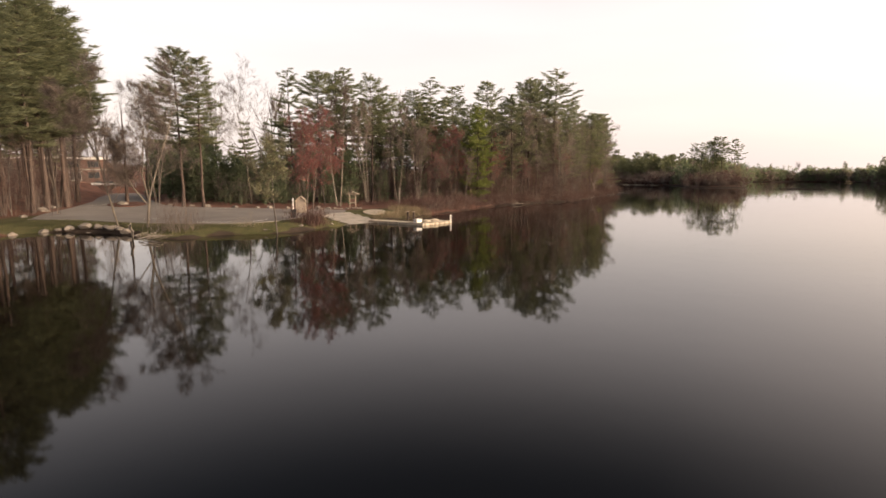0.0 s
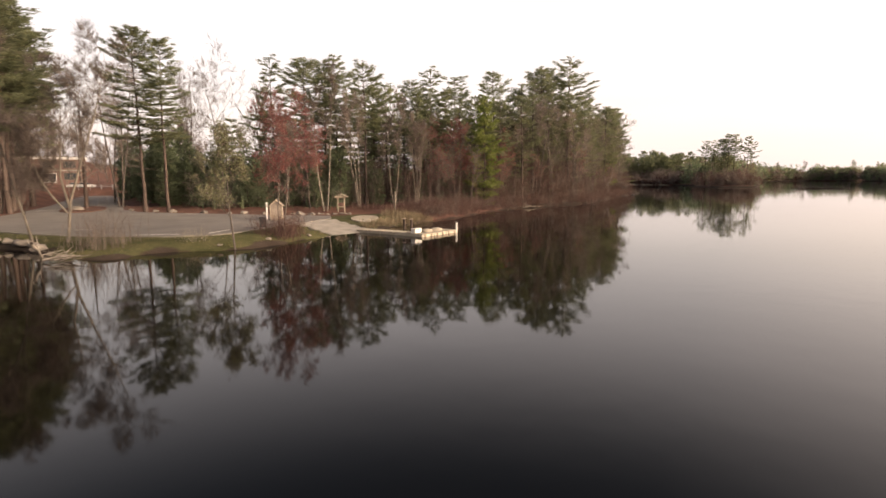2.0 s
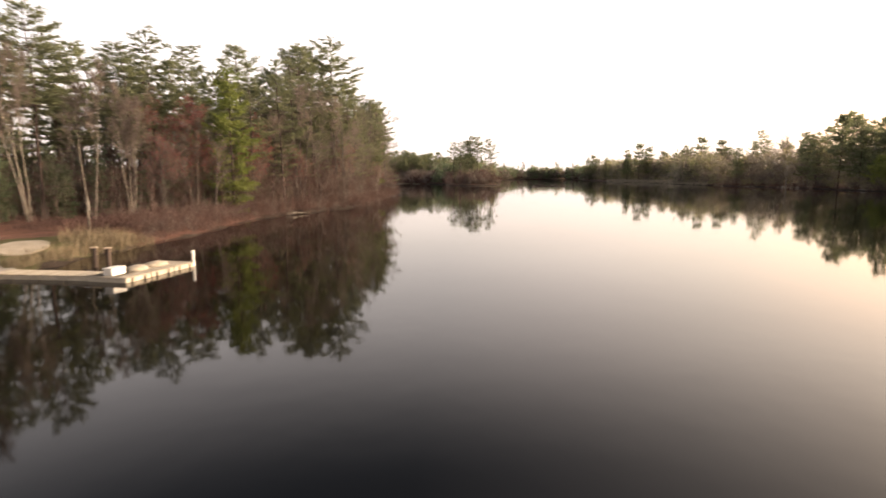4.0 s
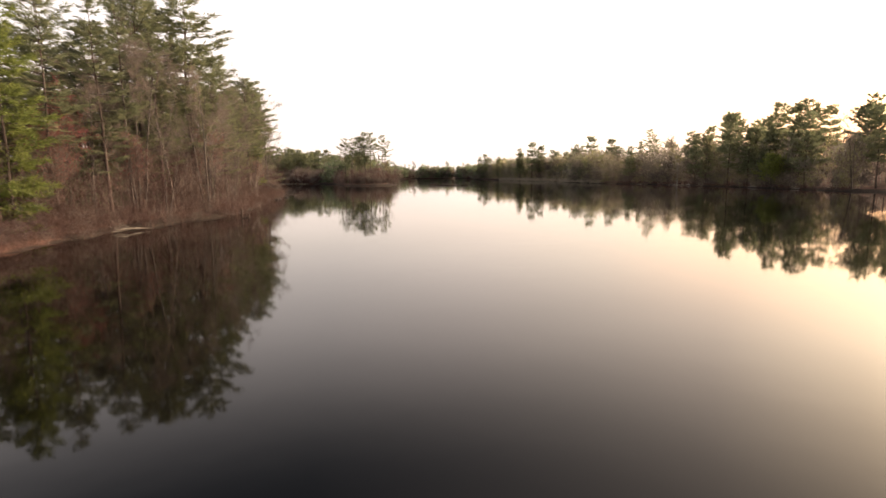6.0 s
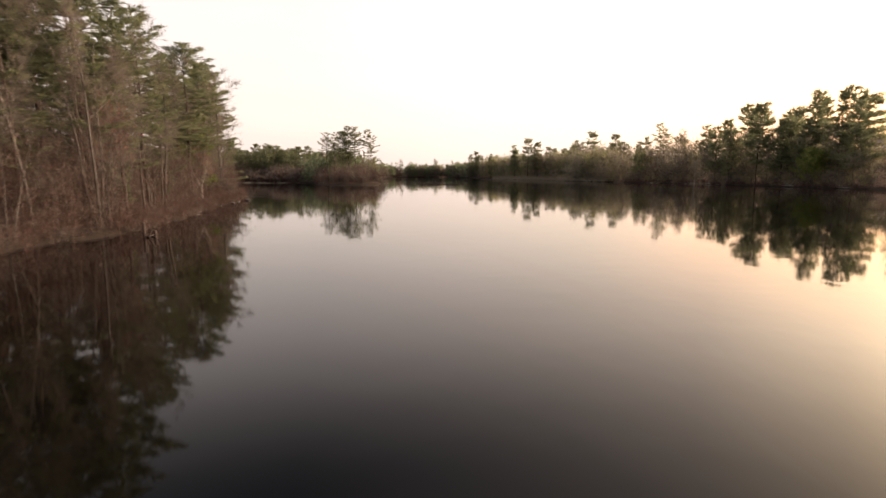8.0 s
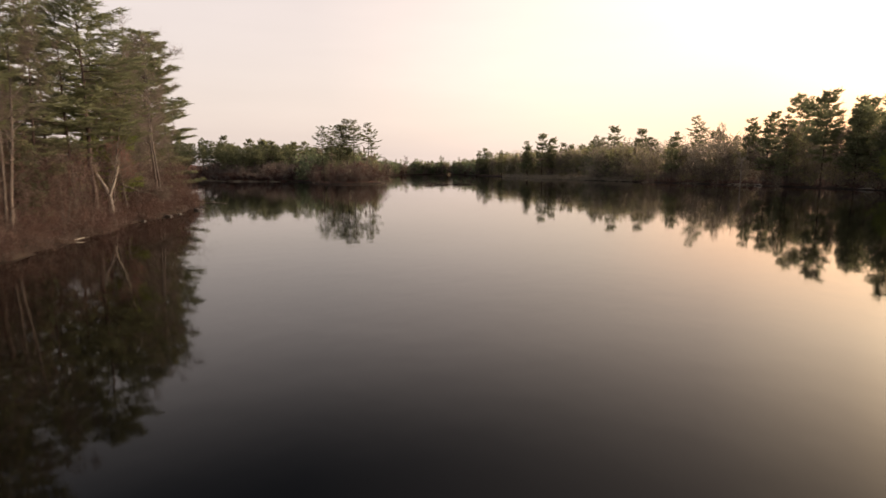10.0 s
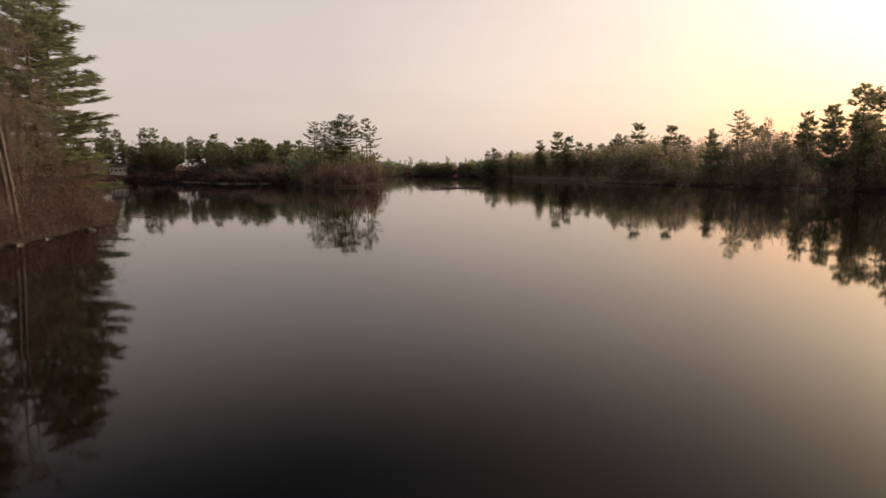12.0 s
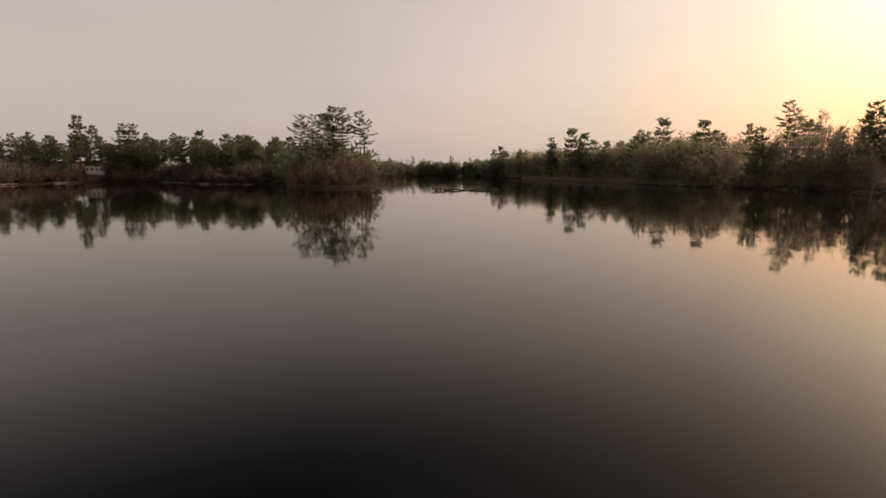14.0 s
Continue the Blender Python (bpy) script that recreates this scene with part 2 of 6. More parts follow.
def ground_material():
    m = bpy.data.materials.new("forest_ground")
    m.use_nodes = True
    nt = m.node_tree
    N, L = nt.nodes.new, nt.links.new
    b = nt.nodes["Principled BSDF"]
    b.inputs["Roughness"].default_value = 0.95
    b.inputs["Specular IOR Level"].default_value = 0.15
    tc, at = N("ShaderNodeTexCoord"), N("ShaderNodeAttribute")
    at.attribute_name = "cover"
    sep = N("ShaderNodeSeparateColor")
    L(at.outputs["Color"], sep.inputs[0])

    def ramp(scale, stops, detail=8.0):
        n = N("ShaderNodeTexNoise")
        n.inputs["Scale"].default_value, n.inputs["Detail"].default_value = scale, detail
        L(tc.outputs["Object"], n.inputs["Vector"])
        r = N("ShaderNodeValToRGB")
        r.color_ramp.elements[0].position, r.color_ramp.elements[0].color = 0.3, (*stops[0], 1)
        r.color_ramp.elements[1].position, r.color_ramp.elements[1].color = 0.7, (*stops[1], 1)
        L(n.outputs[0], r.inputs[0])
        return r.outputs[0], n.outputs[0]

    litter, n1 = ramp(0.45, ((0.085, 0.044, 0.034), (0.175, 0.090, 0.067)))
    grass, n2 = ramp(0.7, ((0.050, 0.053, 0.021), (0.098, 0.092, 0.044)))
    sand, n3 = ramp(0.5, ((0.24, 0.20, 0.14), (0.36, 0.30, 0.22)))
    col = litter
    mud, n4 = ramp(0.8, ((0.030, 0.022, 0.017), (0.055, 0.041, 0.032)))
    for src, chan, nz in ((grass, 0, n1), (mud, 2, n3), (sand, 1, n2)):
        # ragged edge between covers
        a = N("ShaderNodeMath")
        a.operation = "MULTIPLY_ADD"
        a.inputs[1].default_value, a.inputs[2].default_value = 1.2, -0.6
        L(nz, a.inputs[0])
        s = N("ShaderNodeMath")
        L(a.outputs[0], s.inputs[0])
        L(sep.outputs[chan], s.inputs[1])
        mr = N("ShaderNodeMapRange")
        mr.inputs["From Min"].default_value, mr.inputs["From Max"].default_value = 0.35, 0.65
        L(s.outputs[0], mr.inputs["Value"])
        mx = N("ShaderNodeMix")
        mx.data_type = "RGBA"
        L(mr.outputs[0], mx.inputs["Factor"])
        L(col, mx.inputs["A"])
        L(src, mx.inputs["B"])
        col = mx.outputs["Result"]
    fn = N("ShaderNodeTexNoise")
    fn.inputs["Scale"].default_value, fn.inputs["Detail"].default_value = 7.0, 6.0
    L(tc.outputs["Object"], fn.inputs["Vector"])
    mr = N("ShaderNodeMapRange")
    mr.inputs["To Min"].default_value, mr.inputs["To Max"].default_value = 0.6, 1.4
    L(fn.outputs[0], mr.inputs["Value"])
    sc = N("ShaderNodeVectorMath")
    sc.operation = "SCALE"
    L(col, sc.inputs[0])
    L(mr.outputs[0], sc.inputs["Scale"])
    L(sc.outputs[0], b.inputs["Base Color"])
    bp = N("ShaderNodeBump")
    bp.inputs["Strength"].default_value, bp.inputs["Distance"].default_value = 0.6, 0.08
    L(fn.outputs[0], bp.inputs["Height"])
    L(bp.outputs[0], b.inputs["Normal"])
    return m


def water_material():
    m = bpy.data.materials.new("still_dark_water")
    m.use_nodes = True
    nt = m.node_tree
    N, L = nt.nodes.new, nt.links.new
    b = nt.nodes["Principled BSDF"]
    b.inputs["Base Color"].default_value = (0.0022, 0.0018, 0.0015, 1)
    b.inputs["Roughness"].default_value = 0.04
    b.inputs["IOR"].default_value = 1.31
    tc = N("ShaderNodeTexCoord")
    n1, n2 = N("ShaderNodeTexNoise"), N("ShaderNodeTexNoise")
    n1.inputs["Scale"].default_value, n1.inputs["Detail"].default_value = 0.55, 2.0
    n2.inputs["Scale"].default_value, n2.inputs["Detail"].default_value = 0.03, 2.0
    L(tc.outputs["Object"], n1.inputs["Vector"])
    L(tc.outputs["Object"], n2.inputs["Vector"])
    mr = N("ShaderNodeMapRange")       # breeze comes in patches
    mr.inputs["From Min"].default_value, mr.inputs["From Max"].default_value = 0.42, 0.66
    mr.inputs["To Min"].default_value, mr.inputs["To Max"].default_value = 0.12, 0.7
    L(n2.outputs[0], mr.inputs["Value"])
    bp = N("ShaderNodeBump")
    bp.inputs["Distance"].default_value = 0.012
    L(mr.outputs[0], bp.inputs["Strength"])
    L(n1.outputs[0], bp.inputs["Height"])
    L(bp.outputs[0], b.inputs["Normal"])
    return m


M["ground"], M["water"] = ground_material(), water_material()

# ---- terrain ----
SHORE_WEST = [(-70, -150), (-66, -60), (-60, -10), (-52, 30), (-45, 44), (-41.6, 48.2), (-40.5, 52), (-37, 53), (-33, 52.2), (-29.5, 49.5), (-27, 46.2), (-23.5, 46.6), (-21.7, 50.8),
              (-17, 50.6), (-14.8, 54.5), (-12.7, 58.2), (-10.2, 61.5), (-8.6, 65.5), (-7.2, 69), (-5.0, 73), (-2.5, 78)]
SHORE_POINT = [(0.5, 83.2), (3.5, 90), (5.8, 95.5), (9, 100.5), (12.5, 105.6), (17.8, 110.3), (23.2, 115.7), (27, 119.5), (30, 126), (34.5, 134), (37.5, 140), (39.5, 145), (42, 152), (45.5, 156.5),
               (49, 163), (52.5, 170), (55, 178), (55, 185), (48, 198), (38, 230), (28, 300), (34, 365)]
SHORE_NORTH = [(50, 392), (66, 418), (84, 428), (102, 422), (112, 398), (111, 362), (122, 345), (134, 332), (131, 305), (123, 284), (127, 270), (134, 265), (145, 267), (153, 276), (160, 296),
               (182, 345), (225, 430), (300, 535), (360, 560), (392, 535), (372, 480), (333, 422)]
SHORE_EAST = [(300, 360), (272, 300), (263, 268), (246, 246), (233, 218), (227, 198), (219, 172), (216, 160), (207, 146), (198, 130), (190, 117), (183, 106), (174, 95), (170, 70), (178, 20), (190, -60), (170, -150)]
LAKE = SHORE_WEST + SHORE_POINT + SHORE_NORTH + SHORE_EAST
LOT = [(-47, 58.5), (-41, 58), (-35, 55.5), (-30, 54), (-23, 53.6), (-20, 54.5), (-18.5, 57), (-17, 62), (-15.6, 66), (-14.0, 72.4), (-15, 76.2), (-20.5, 76.8), (-29, 79.6), (-38, 81.6),
       (-43.5, 84), (-48.5, 88.5), (-55, 98.5), (-63, 109.5), (-90, 152), (-98, 147), (-69, 101), (-59, 82), (-51, 65)]
RAMP_A, RAMP_B = Vector((-15.0, 69.0)), Vector((-8.4, 62.6))


def signed(poly, x, y):
    """Distance to a closed outline; positive outside it."""
    x, y = np.asarray(x, float), np.asarray(y, float)
    best = np.full(x.shape, 1e9)
    inside = np.zeros(x.shape, bool)
    n = len(poly)
    for i in range(n):
        (ax, ay), (bx, by) = poly[i], poly[(i + 1) % n]
        ex, ey = bx - ax, by - ay
        k = np.clip(((x - ax) * ex + (y - ay) * ey) / (ex * ex + ey * ey), 0, 1)
        best = np.minimum(best, np.hypot(x - ax - k * ex, y - ay - k * ey))
        if ay != by:
            inside ^= ((ay > y) != (by > y)) & (x < (bx - ax) * (y - ay) / (by - ay) + ax)
    return np.where(inside, -best, best)


def sm(v, a, b):
    k = np.clip((v - a) / (b - a), 0, 1)
    return k * k * (3 - 2 * k)


def ramp_coords(x, y):
    u = (RAMP_B - RAMP_A).normalized()
    s = ((x - RAMP_A.x) * u.x + (y - RAMP_A.y) * u.y) / (RAMP_B - RAMP_A).length
    w = (x - RAMP_A.x) * -u.y + (y - RAMP_A.y) * u.x
    return s, w


def height(x, y):
    x, y = np.asarray(x, float), np.asarray(y, float)
    d = signed(LAKE, x + 0.5 * np.sin(y * 0.9) + 0.3 * np.sin(y * 2.3 + x), y + 0.5 * np.sin(x * 0.8 + 1) + 0.3 * np.sin(x * 2.1 - y))
    z = np.where(d < 0, np.maximum(-2.5, d * 0.4), 0.28 * sm(d, 0, 0.7) + 0.45 * sm(d, 0.6, 5))
    z = z + 8.0 * sm(d, 6, 55) * sm(x, 150, 195) * (1 - 0.75 * sm(y, 165, 280))
    z = z + 4.5 * sm(d, 6, 30) * sm(y, 370, 395) * (1 - sm(x, 120, 160))
    left = (x + 50) * -0.871 + (y - 66) * -0.49
    z = z + 5.5 * sm(left, 3, 34) * sm(d, 3, 14) * (1 - sm(x, -50, -20))
    z = z + 2.0 * sm(d, 18, 70) * sm(y, 92, 130) + 5.0 * sm(d, 25, 150) * sm(y, 300, 360)
    z = z + sm(d, 1, 6) * (0.12 * np.sin(x * 0.7 + 1.3 * np.sin(y * 0.31)) * np.sin(y * 0.55) + 0.06 * np.sin(x * 1.9 + y * 1.3))
    k = 1 - sm(signed(LOT, x, y), 1.0, 5.0)
    z = z * (1 - k) + 0.78 * k
    s, w = ramp_coords(x, y)
    k = (1 - sm(np.abs(w), 3.2, 4.6)) * sm(s, -0.25, 0.0) * (1 - sm(s, 1.1, 1.4))
    return np.where(k > 0, z * (1 - k) + np.minimum(z, 0.70 - 0.98 * np.clip(s, 0, 1.4)) * k, z)


def gz(x, y):
    return float(height(np.array([x]), np.array([y]))[0])


def axis(lo, a, b, hi, step, far):
    """Grid lines: dense from a to b, ever wider outside."""
    mid = list(np.arange(a, b, step))
    up, down, s = [b], [a], step
    while up[-1] < hi:
        s = min(s * 1.16, 6.0) if up[-1] < far else min(s * 1.2, 250)
        up.append(up[-1] + s)
    s = step
    while down[-1] > lo:
        s = min(s * 1.2, 250)
        down.append(down[-1] - s)
    return np.array(down[:0:-1] + mid + up)


def cover_of(x, y):
    lot = signed(LOT, x, y)
    lake = signed(LAKE, x, y)
    grass = (1 - sm(lot, 7.0, 11.0)) * (1 - sm(y, 70, 80)) * sm(x, -55, -47) * (1 - 0.6 * sm(-lake, -0.5, 0.0))
    grass = np.maximum(grass, 0.75 * (1 - sm(np.hypot((x + 8.5) / 1.3, y - 75.5), 3.0, 7.0)))
    sand = (1 - sm(np.abs(lake - 2.5), 2.0, 4.0)) * sm(y, 244, 256) * sm(x, 225, 240) * (1 - sm(y, 345, 375))
    sand = np.maximum(sand, 0.8 * (1 - sm(np.abs(lake - 2), 2.0, 5.0)) * sm(y, 320, 335) * (1 - sm(x, 128, 140)) * sm(x, 104, 111))
    sand = np.maximum(sand, 0.55 * (1 - sm(np.abs(lake - 1.2), 0.5, 2.2)) * sm(x, 200, 212) * (1 - sm(y, 345, 375)))
    sand = np.maximum(sand, 0.45 * (1 - sm(np.abs(lake - 1.0), 0.5, 2.0)) * (1 - sm(y, 255, 275)) * sm(y, 240, 250) * (1 - sm(x, 165, 180)))
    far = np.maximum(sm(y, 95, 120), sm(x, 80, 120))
    # mud at the water; on far banks spread to 6 m to darken them
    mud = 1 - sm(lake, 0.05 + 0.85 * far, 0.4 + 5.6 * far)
    return grass, sand, mud


def build_ground():
    xs, ys = axis(-3500, -70, 60, 3500, 1.3, 400), axis(-3000, 42, 188, 3500, 1.3, 570)
    gx, gy = np.meshgrid(xs, ys)
    z = height(gx.ravel(), gy.ravel())
    nx, ny = len(xs), len(ys)
    verts = np.column_stack([gx.ravel(), gy.ravel(), z])
    i = np.arange(nx * ny).reshape(ny, nx)
    faces = np.stack([i[:-1, :-1], i[:-1, 1:], i[1:, 1:], i[1:, :-1]], -1).reshape(-1, 4)
    me = bpy.data.meshes.new("ground")
    me.from_pydata(verts.tolist(), [], faces.tolist())
    me.polygons.foreach_set("use_smooth", np.ones(len(faces), bool))
    at = me.color_attributes.new("cover", "FLOAT_COLOR", "POINT")
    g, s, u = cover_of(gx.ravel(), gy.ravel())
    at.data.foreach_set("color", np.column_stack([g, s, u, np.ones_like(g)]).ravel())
    me.materials.append(M["ground"])
    tagged(new("ground", me), "leaf-littered forest floor and grassy bank around the lake", "ground", kind="structure")
    me = bpy.data.meshes.new("water")
    me.from_pydata([(-260, -260, 0), (600, -260, 0), (600, 760, 0), (-260, 760, 0)], [], [(0, 1, 2, 3)])
    me.materials.append(M["water"])
    tagged(new("water", me), "still dark lake water mirroring trees and dusk sky", "water", kind="structure")


build_ground()


# ---- mesh tools ----
class Build:
    """Collects vertices and faces; slot is the material index of what is added."""

    def __init__(self):
        self.v, self.f, self.m, self.slot = [], [], [], 0

    def tube(self, pts, radii, n=5, cap=False):
        base, rings = len(self.v), len(pts)
        for i, p in enumerate(pts):
            d = (pts[min(i + 1, rings - 1)] - pts[max(i - 1, 0)]).normalized()
            a = d.cross(Vector((1, 0, 0)) if abs(d.x) < 0.8 else Vector((0, 1, 0))).normalized()
            b = d.cross(a)
            for k in range(n):
                w = 2 * math.pi * k / n
                self.v.append(p + (a * math.cos(w) + b * math.sin(w)) * radii[i])
        for i in range(rings - 1):
            for k in range(n):
                k2 = (k + 1) % n
                self.f.append((base + i * n + k, base + i * n + k2, base + (i + 1) * n + k2, base + (i + 1) * n + k))
                self.m.append(self.slot)
        if cap:
            self.f.append(tuple(base + (rings - 1) * n + k for k in range(n)))
            self.m.append(self.slot)

    def blade(self, p, d, width, side):
        """A thin pointed blade from p along d."""
        i = len(self.v)
        self.v += [p - side * width / 2, p + side * width / 2, p + d]
        self.f.append((i, i + 1, i + 2))
        self.m.append(self.slot)

    def box(self, lo, hi, m=None):
        i = len(self.v)
        for z in (lo[2], hi[2]):
            for x, y in ((lo[0], lo[1]), (hi[0], lo[1]), (hi[0], hi[1]), (lo[0], hi[1])):
                p = Vector((x, y, z))
                self.v.append(m @ p if m else p)
        for q in ((3, 2, 1, 0), (4, 5, 6, 7), (0, 1, 5, 4), (1, 2, 6, 5), (2, 3, 7, 6), (3, 0, 4, 7)):
            self.f.append(tuple(i + k for k in q))
            self.m.append(self.slot)

    def mesh(self, name, mats, smooth=False):
        me = bpy.data.meshes.new(name)
        me.from_pydata([tuple(p) for p in self.v], [], self.f)
        for mt in mats:
            me.materials.append(mt)
        if len(mats) > 1:
            me.polygons.foreach_set("material_index", self.m)
        if smooth:
            me.polygons.foreach_set("use_smooth", np.ones(len(self.f), bool))
        return me


def part(name, build, mats, parent, label="", smooth=False):
    ob = new(name, build.mesh(name, mats if isinstance(mats, (list, tuple)) else [mats], smooth))
    ob.parent = parent
    return tagged(ob, label)


def thing(name, m, label, category, group=""):
    ob = new(name)
    ob.empty_display_size = 0.3
    ob.matrix_world = m
    return tagged(ob, label, category, group)


def rvec(r):
    while True:
        v = Vector((r.uniform(-1, 1), r.uniform(-1, 1), r.uniform(-1, 1)))
        if 0.05 < v.length < 1:
            return v.normalized()


# ---- trees ----
AWAY = pose(0, -400, -60)       # where the first of each kind is made before its copies are set out


def pine(seed, h, crown, reach, blades=8, blade=0.62, step=0.55, gap=0.18, mat="needles", top=0.3, spread=0.42, name="pine_tree", label="", width=0.22, dome=False, flat=0.34):
    """White pine: straight trunk, tiers of near level branches with upturned plumes of needles. crown: share of the height where it begins."""
    r = random.Random(seed)
    wood, leaf = Build(), Build()
    pts, rad, off = [], [], Vector((0, 0, 0))
    for i in range(9):
        k = i / 8
        pts.append(Vector((off.x, off.y, k * h - (0.5 if i == 0 else 0))))
        rad.append(max(0.03, h * 0.0086 * (1 - k) ** 0.8 + (0.07 if i == 0 else 0)))
        off += Vector((r.uniform(-1, 1), r.uniform(-1, 1), 0)) * h * 0.006

    def trunk_at(z):
        k = max(0, min(7.999, z / h * 8))
        i = int(k)
        return pts[i].lerp(pts[i + 1], k - i)

    wood.tube(pts, rad, 6)
    z = h * crown
    for _ in range(int(h * 1.9 * crown)):            # dead stubs below the crown
        zz = r.uniform(0.18, 1.2) * h * crown
        a = r.uniform(0, 6.28)
        p = trunk_at(zz)
        wood.blade(p, Vector((math.cos(a), math.sin(a), r.uniform(-0.3, 0.2))) * r.uniform(0.5, 2.9), 0.06, Vector((0, 0, 1)))
    turn = r.uniform(0, 6.28)
    while z < h * 0.975:
        u = (z - h * crown) / (h * (1 - crown))
        prof = min(1.0, 0.62 + 1.3 * u) * (1 - u) ** (0.78 - 0.4 * top) + 0.05
        if dome:
            prof = (1 - u ** 2.6) ** 0.7 * min(1.0, 0.6 + 1.2 * u) + 0.06
        ragged = r.uniform(0.6, 1.15)
        count = r.choice((3, 4, 4, 5, 6))
        turn += r.uniform(0.5, 1.1)
        for j in range(count):
            if r.random() < gap:
                continue
            a = turn + 6.2832 * (j + r.uniform(-0.3, 0.3)) / count
            length = max(0.5, reach * prof * ragged * r.choice((0.55, 0.8, 1.0, 1.0, 1.3)) * r.uniform(0.85, 1.1))
            rise = -0.14 + 0.30 * u + 0.85 * u ** 3 + r.uniform(-0.12, 0.14)
            out = Vector((math.cos(a), math.sin(a), 0))
            p0 = trunk_at(z + r.uniform(-0.15, 0.15))
            p1 = p0 + out * length * 0.6 + Vector((0, 0, length * 0.6 * rise))
            p2 = p0 + out * length + Vector((0, 0, length * (rise + 0.16)))
            if blades > 5:
                wood.tube([p0, p1, p2], [0.022 + 0.010 * length, 0.018 + 0.004 * length, 0.010], 3)
            else:
                wood.blade(p0, p2 - p0, 0.10, Vector((0, 0, 1)))
            side = Vector((-out.y, out.x, 0))
            n = max(2, int(length / (step * 0.55)) + 1)
            for i in range(n):
                k = 0.30 + 0.72 * ((i + r.random()) / n) ** 0.85
                c = p0.lerp(p1, k / 0.6) if k < 0.6 else p1.lerp(p2, (k - 0.6) / 0.4)
                wide = spread * length * (1.12 - k)
                for s in ((-1, 1) if r.random() < 0.8 else (r.choice((-1, 1)),)):
                    q = c + side * s * r.uniform(0.05, 1) * wide + Vector((0, 0, r.uniform(-0.04, 0.07)))
                    for _ in range(blades):
                        e = rvec(r)
                        d = (out * 0.8 + side * s * 0.5 + Vector((e.x * 0.65, e.y * 0.65, 0.24 + e.z * flat))).normalized()
                        leaf.blade(q + Vector((r.gauss(0, 0.17), r.gauss(0, 0.17), r.gauss(0, 0.10 * flat))), d * blade * r.uniform(0.55, 1.1), width * blade * r.uniform(0.7, 1.2), d.cross(rvec(r)).normalized())
        z += step * r.uniform(0.75, 1.6)
    tip = trunk_at(h * 0.985)
    for _ in range(blades * 2):                       # upright leader
        d = (Vector((0, 0, 1)) + rvec(r) * 0.75).normalized()
        leaf.blade(tip + Vector((0, 0, r.uniform(-0.03, 0.0) * h)), d * blade * r.uniform(0.6, 1.0), width * blade, d.cross(rvec(r)).normalized())
    tree = thing(name, AWAY, label, "tree")
    part("trunk", wood, M["pine_bark"], tree, smooth=True)
    part("crown", leaf, M[mat], tree)
    return tree


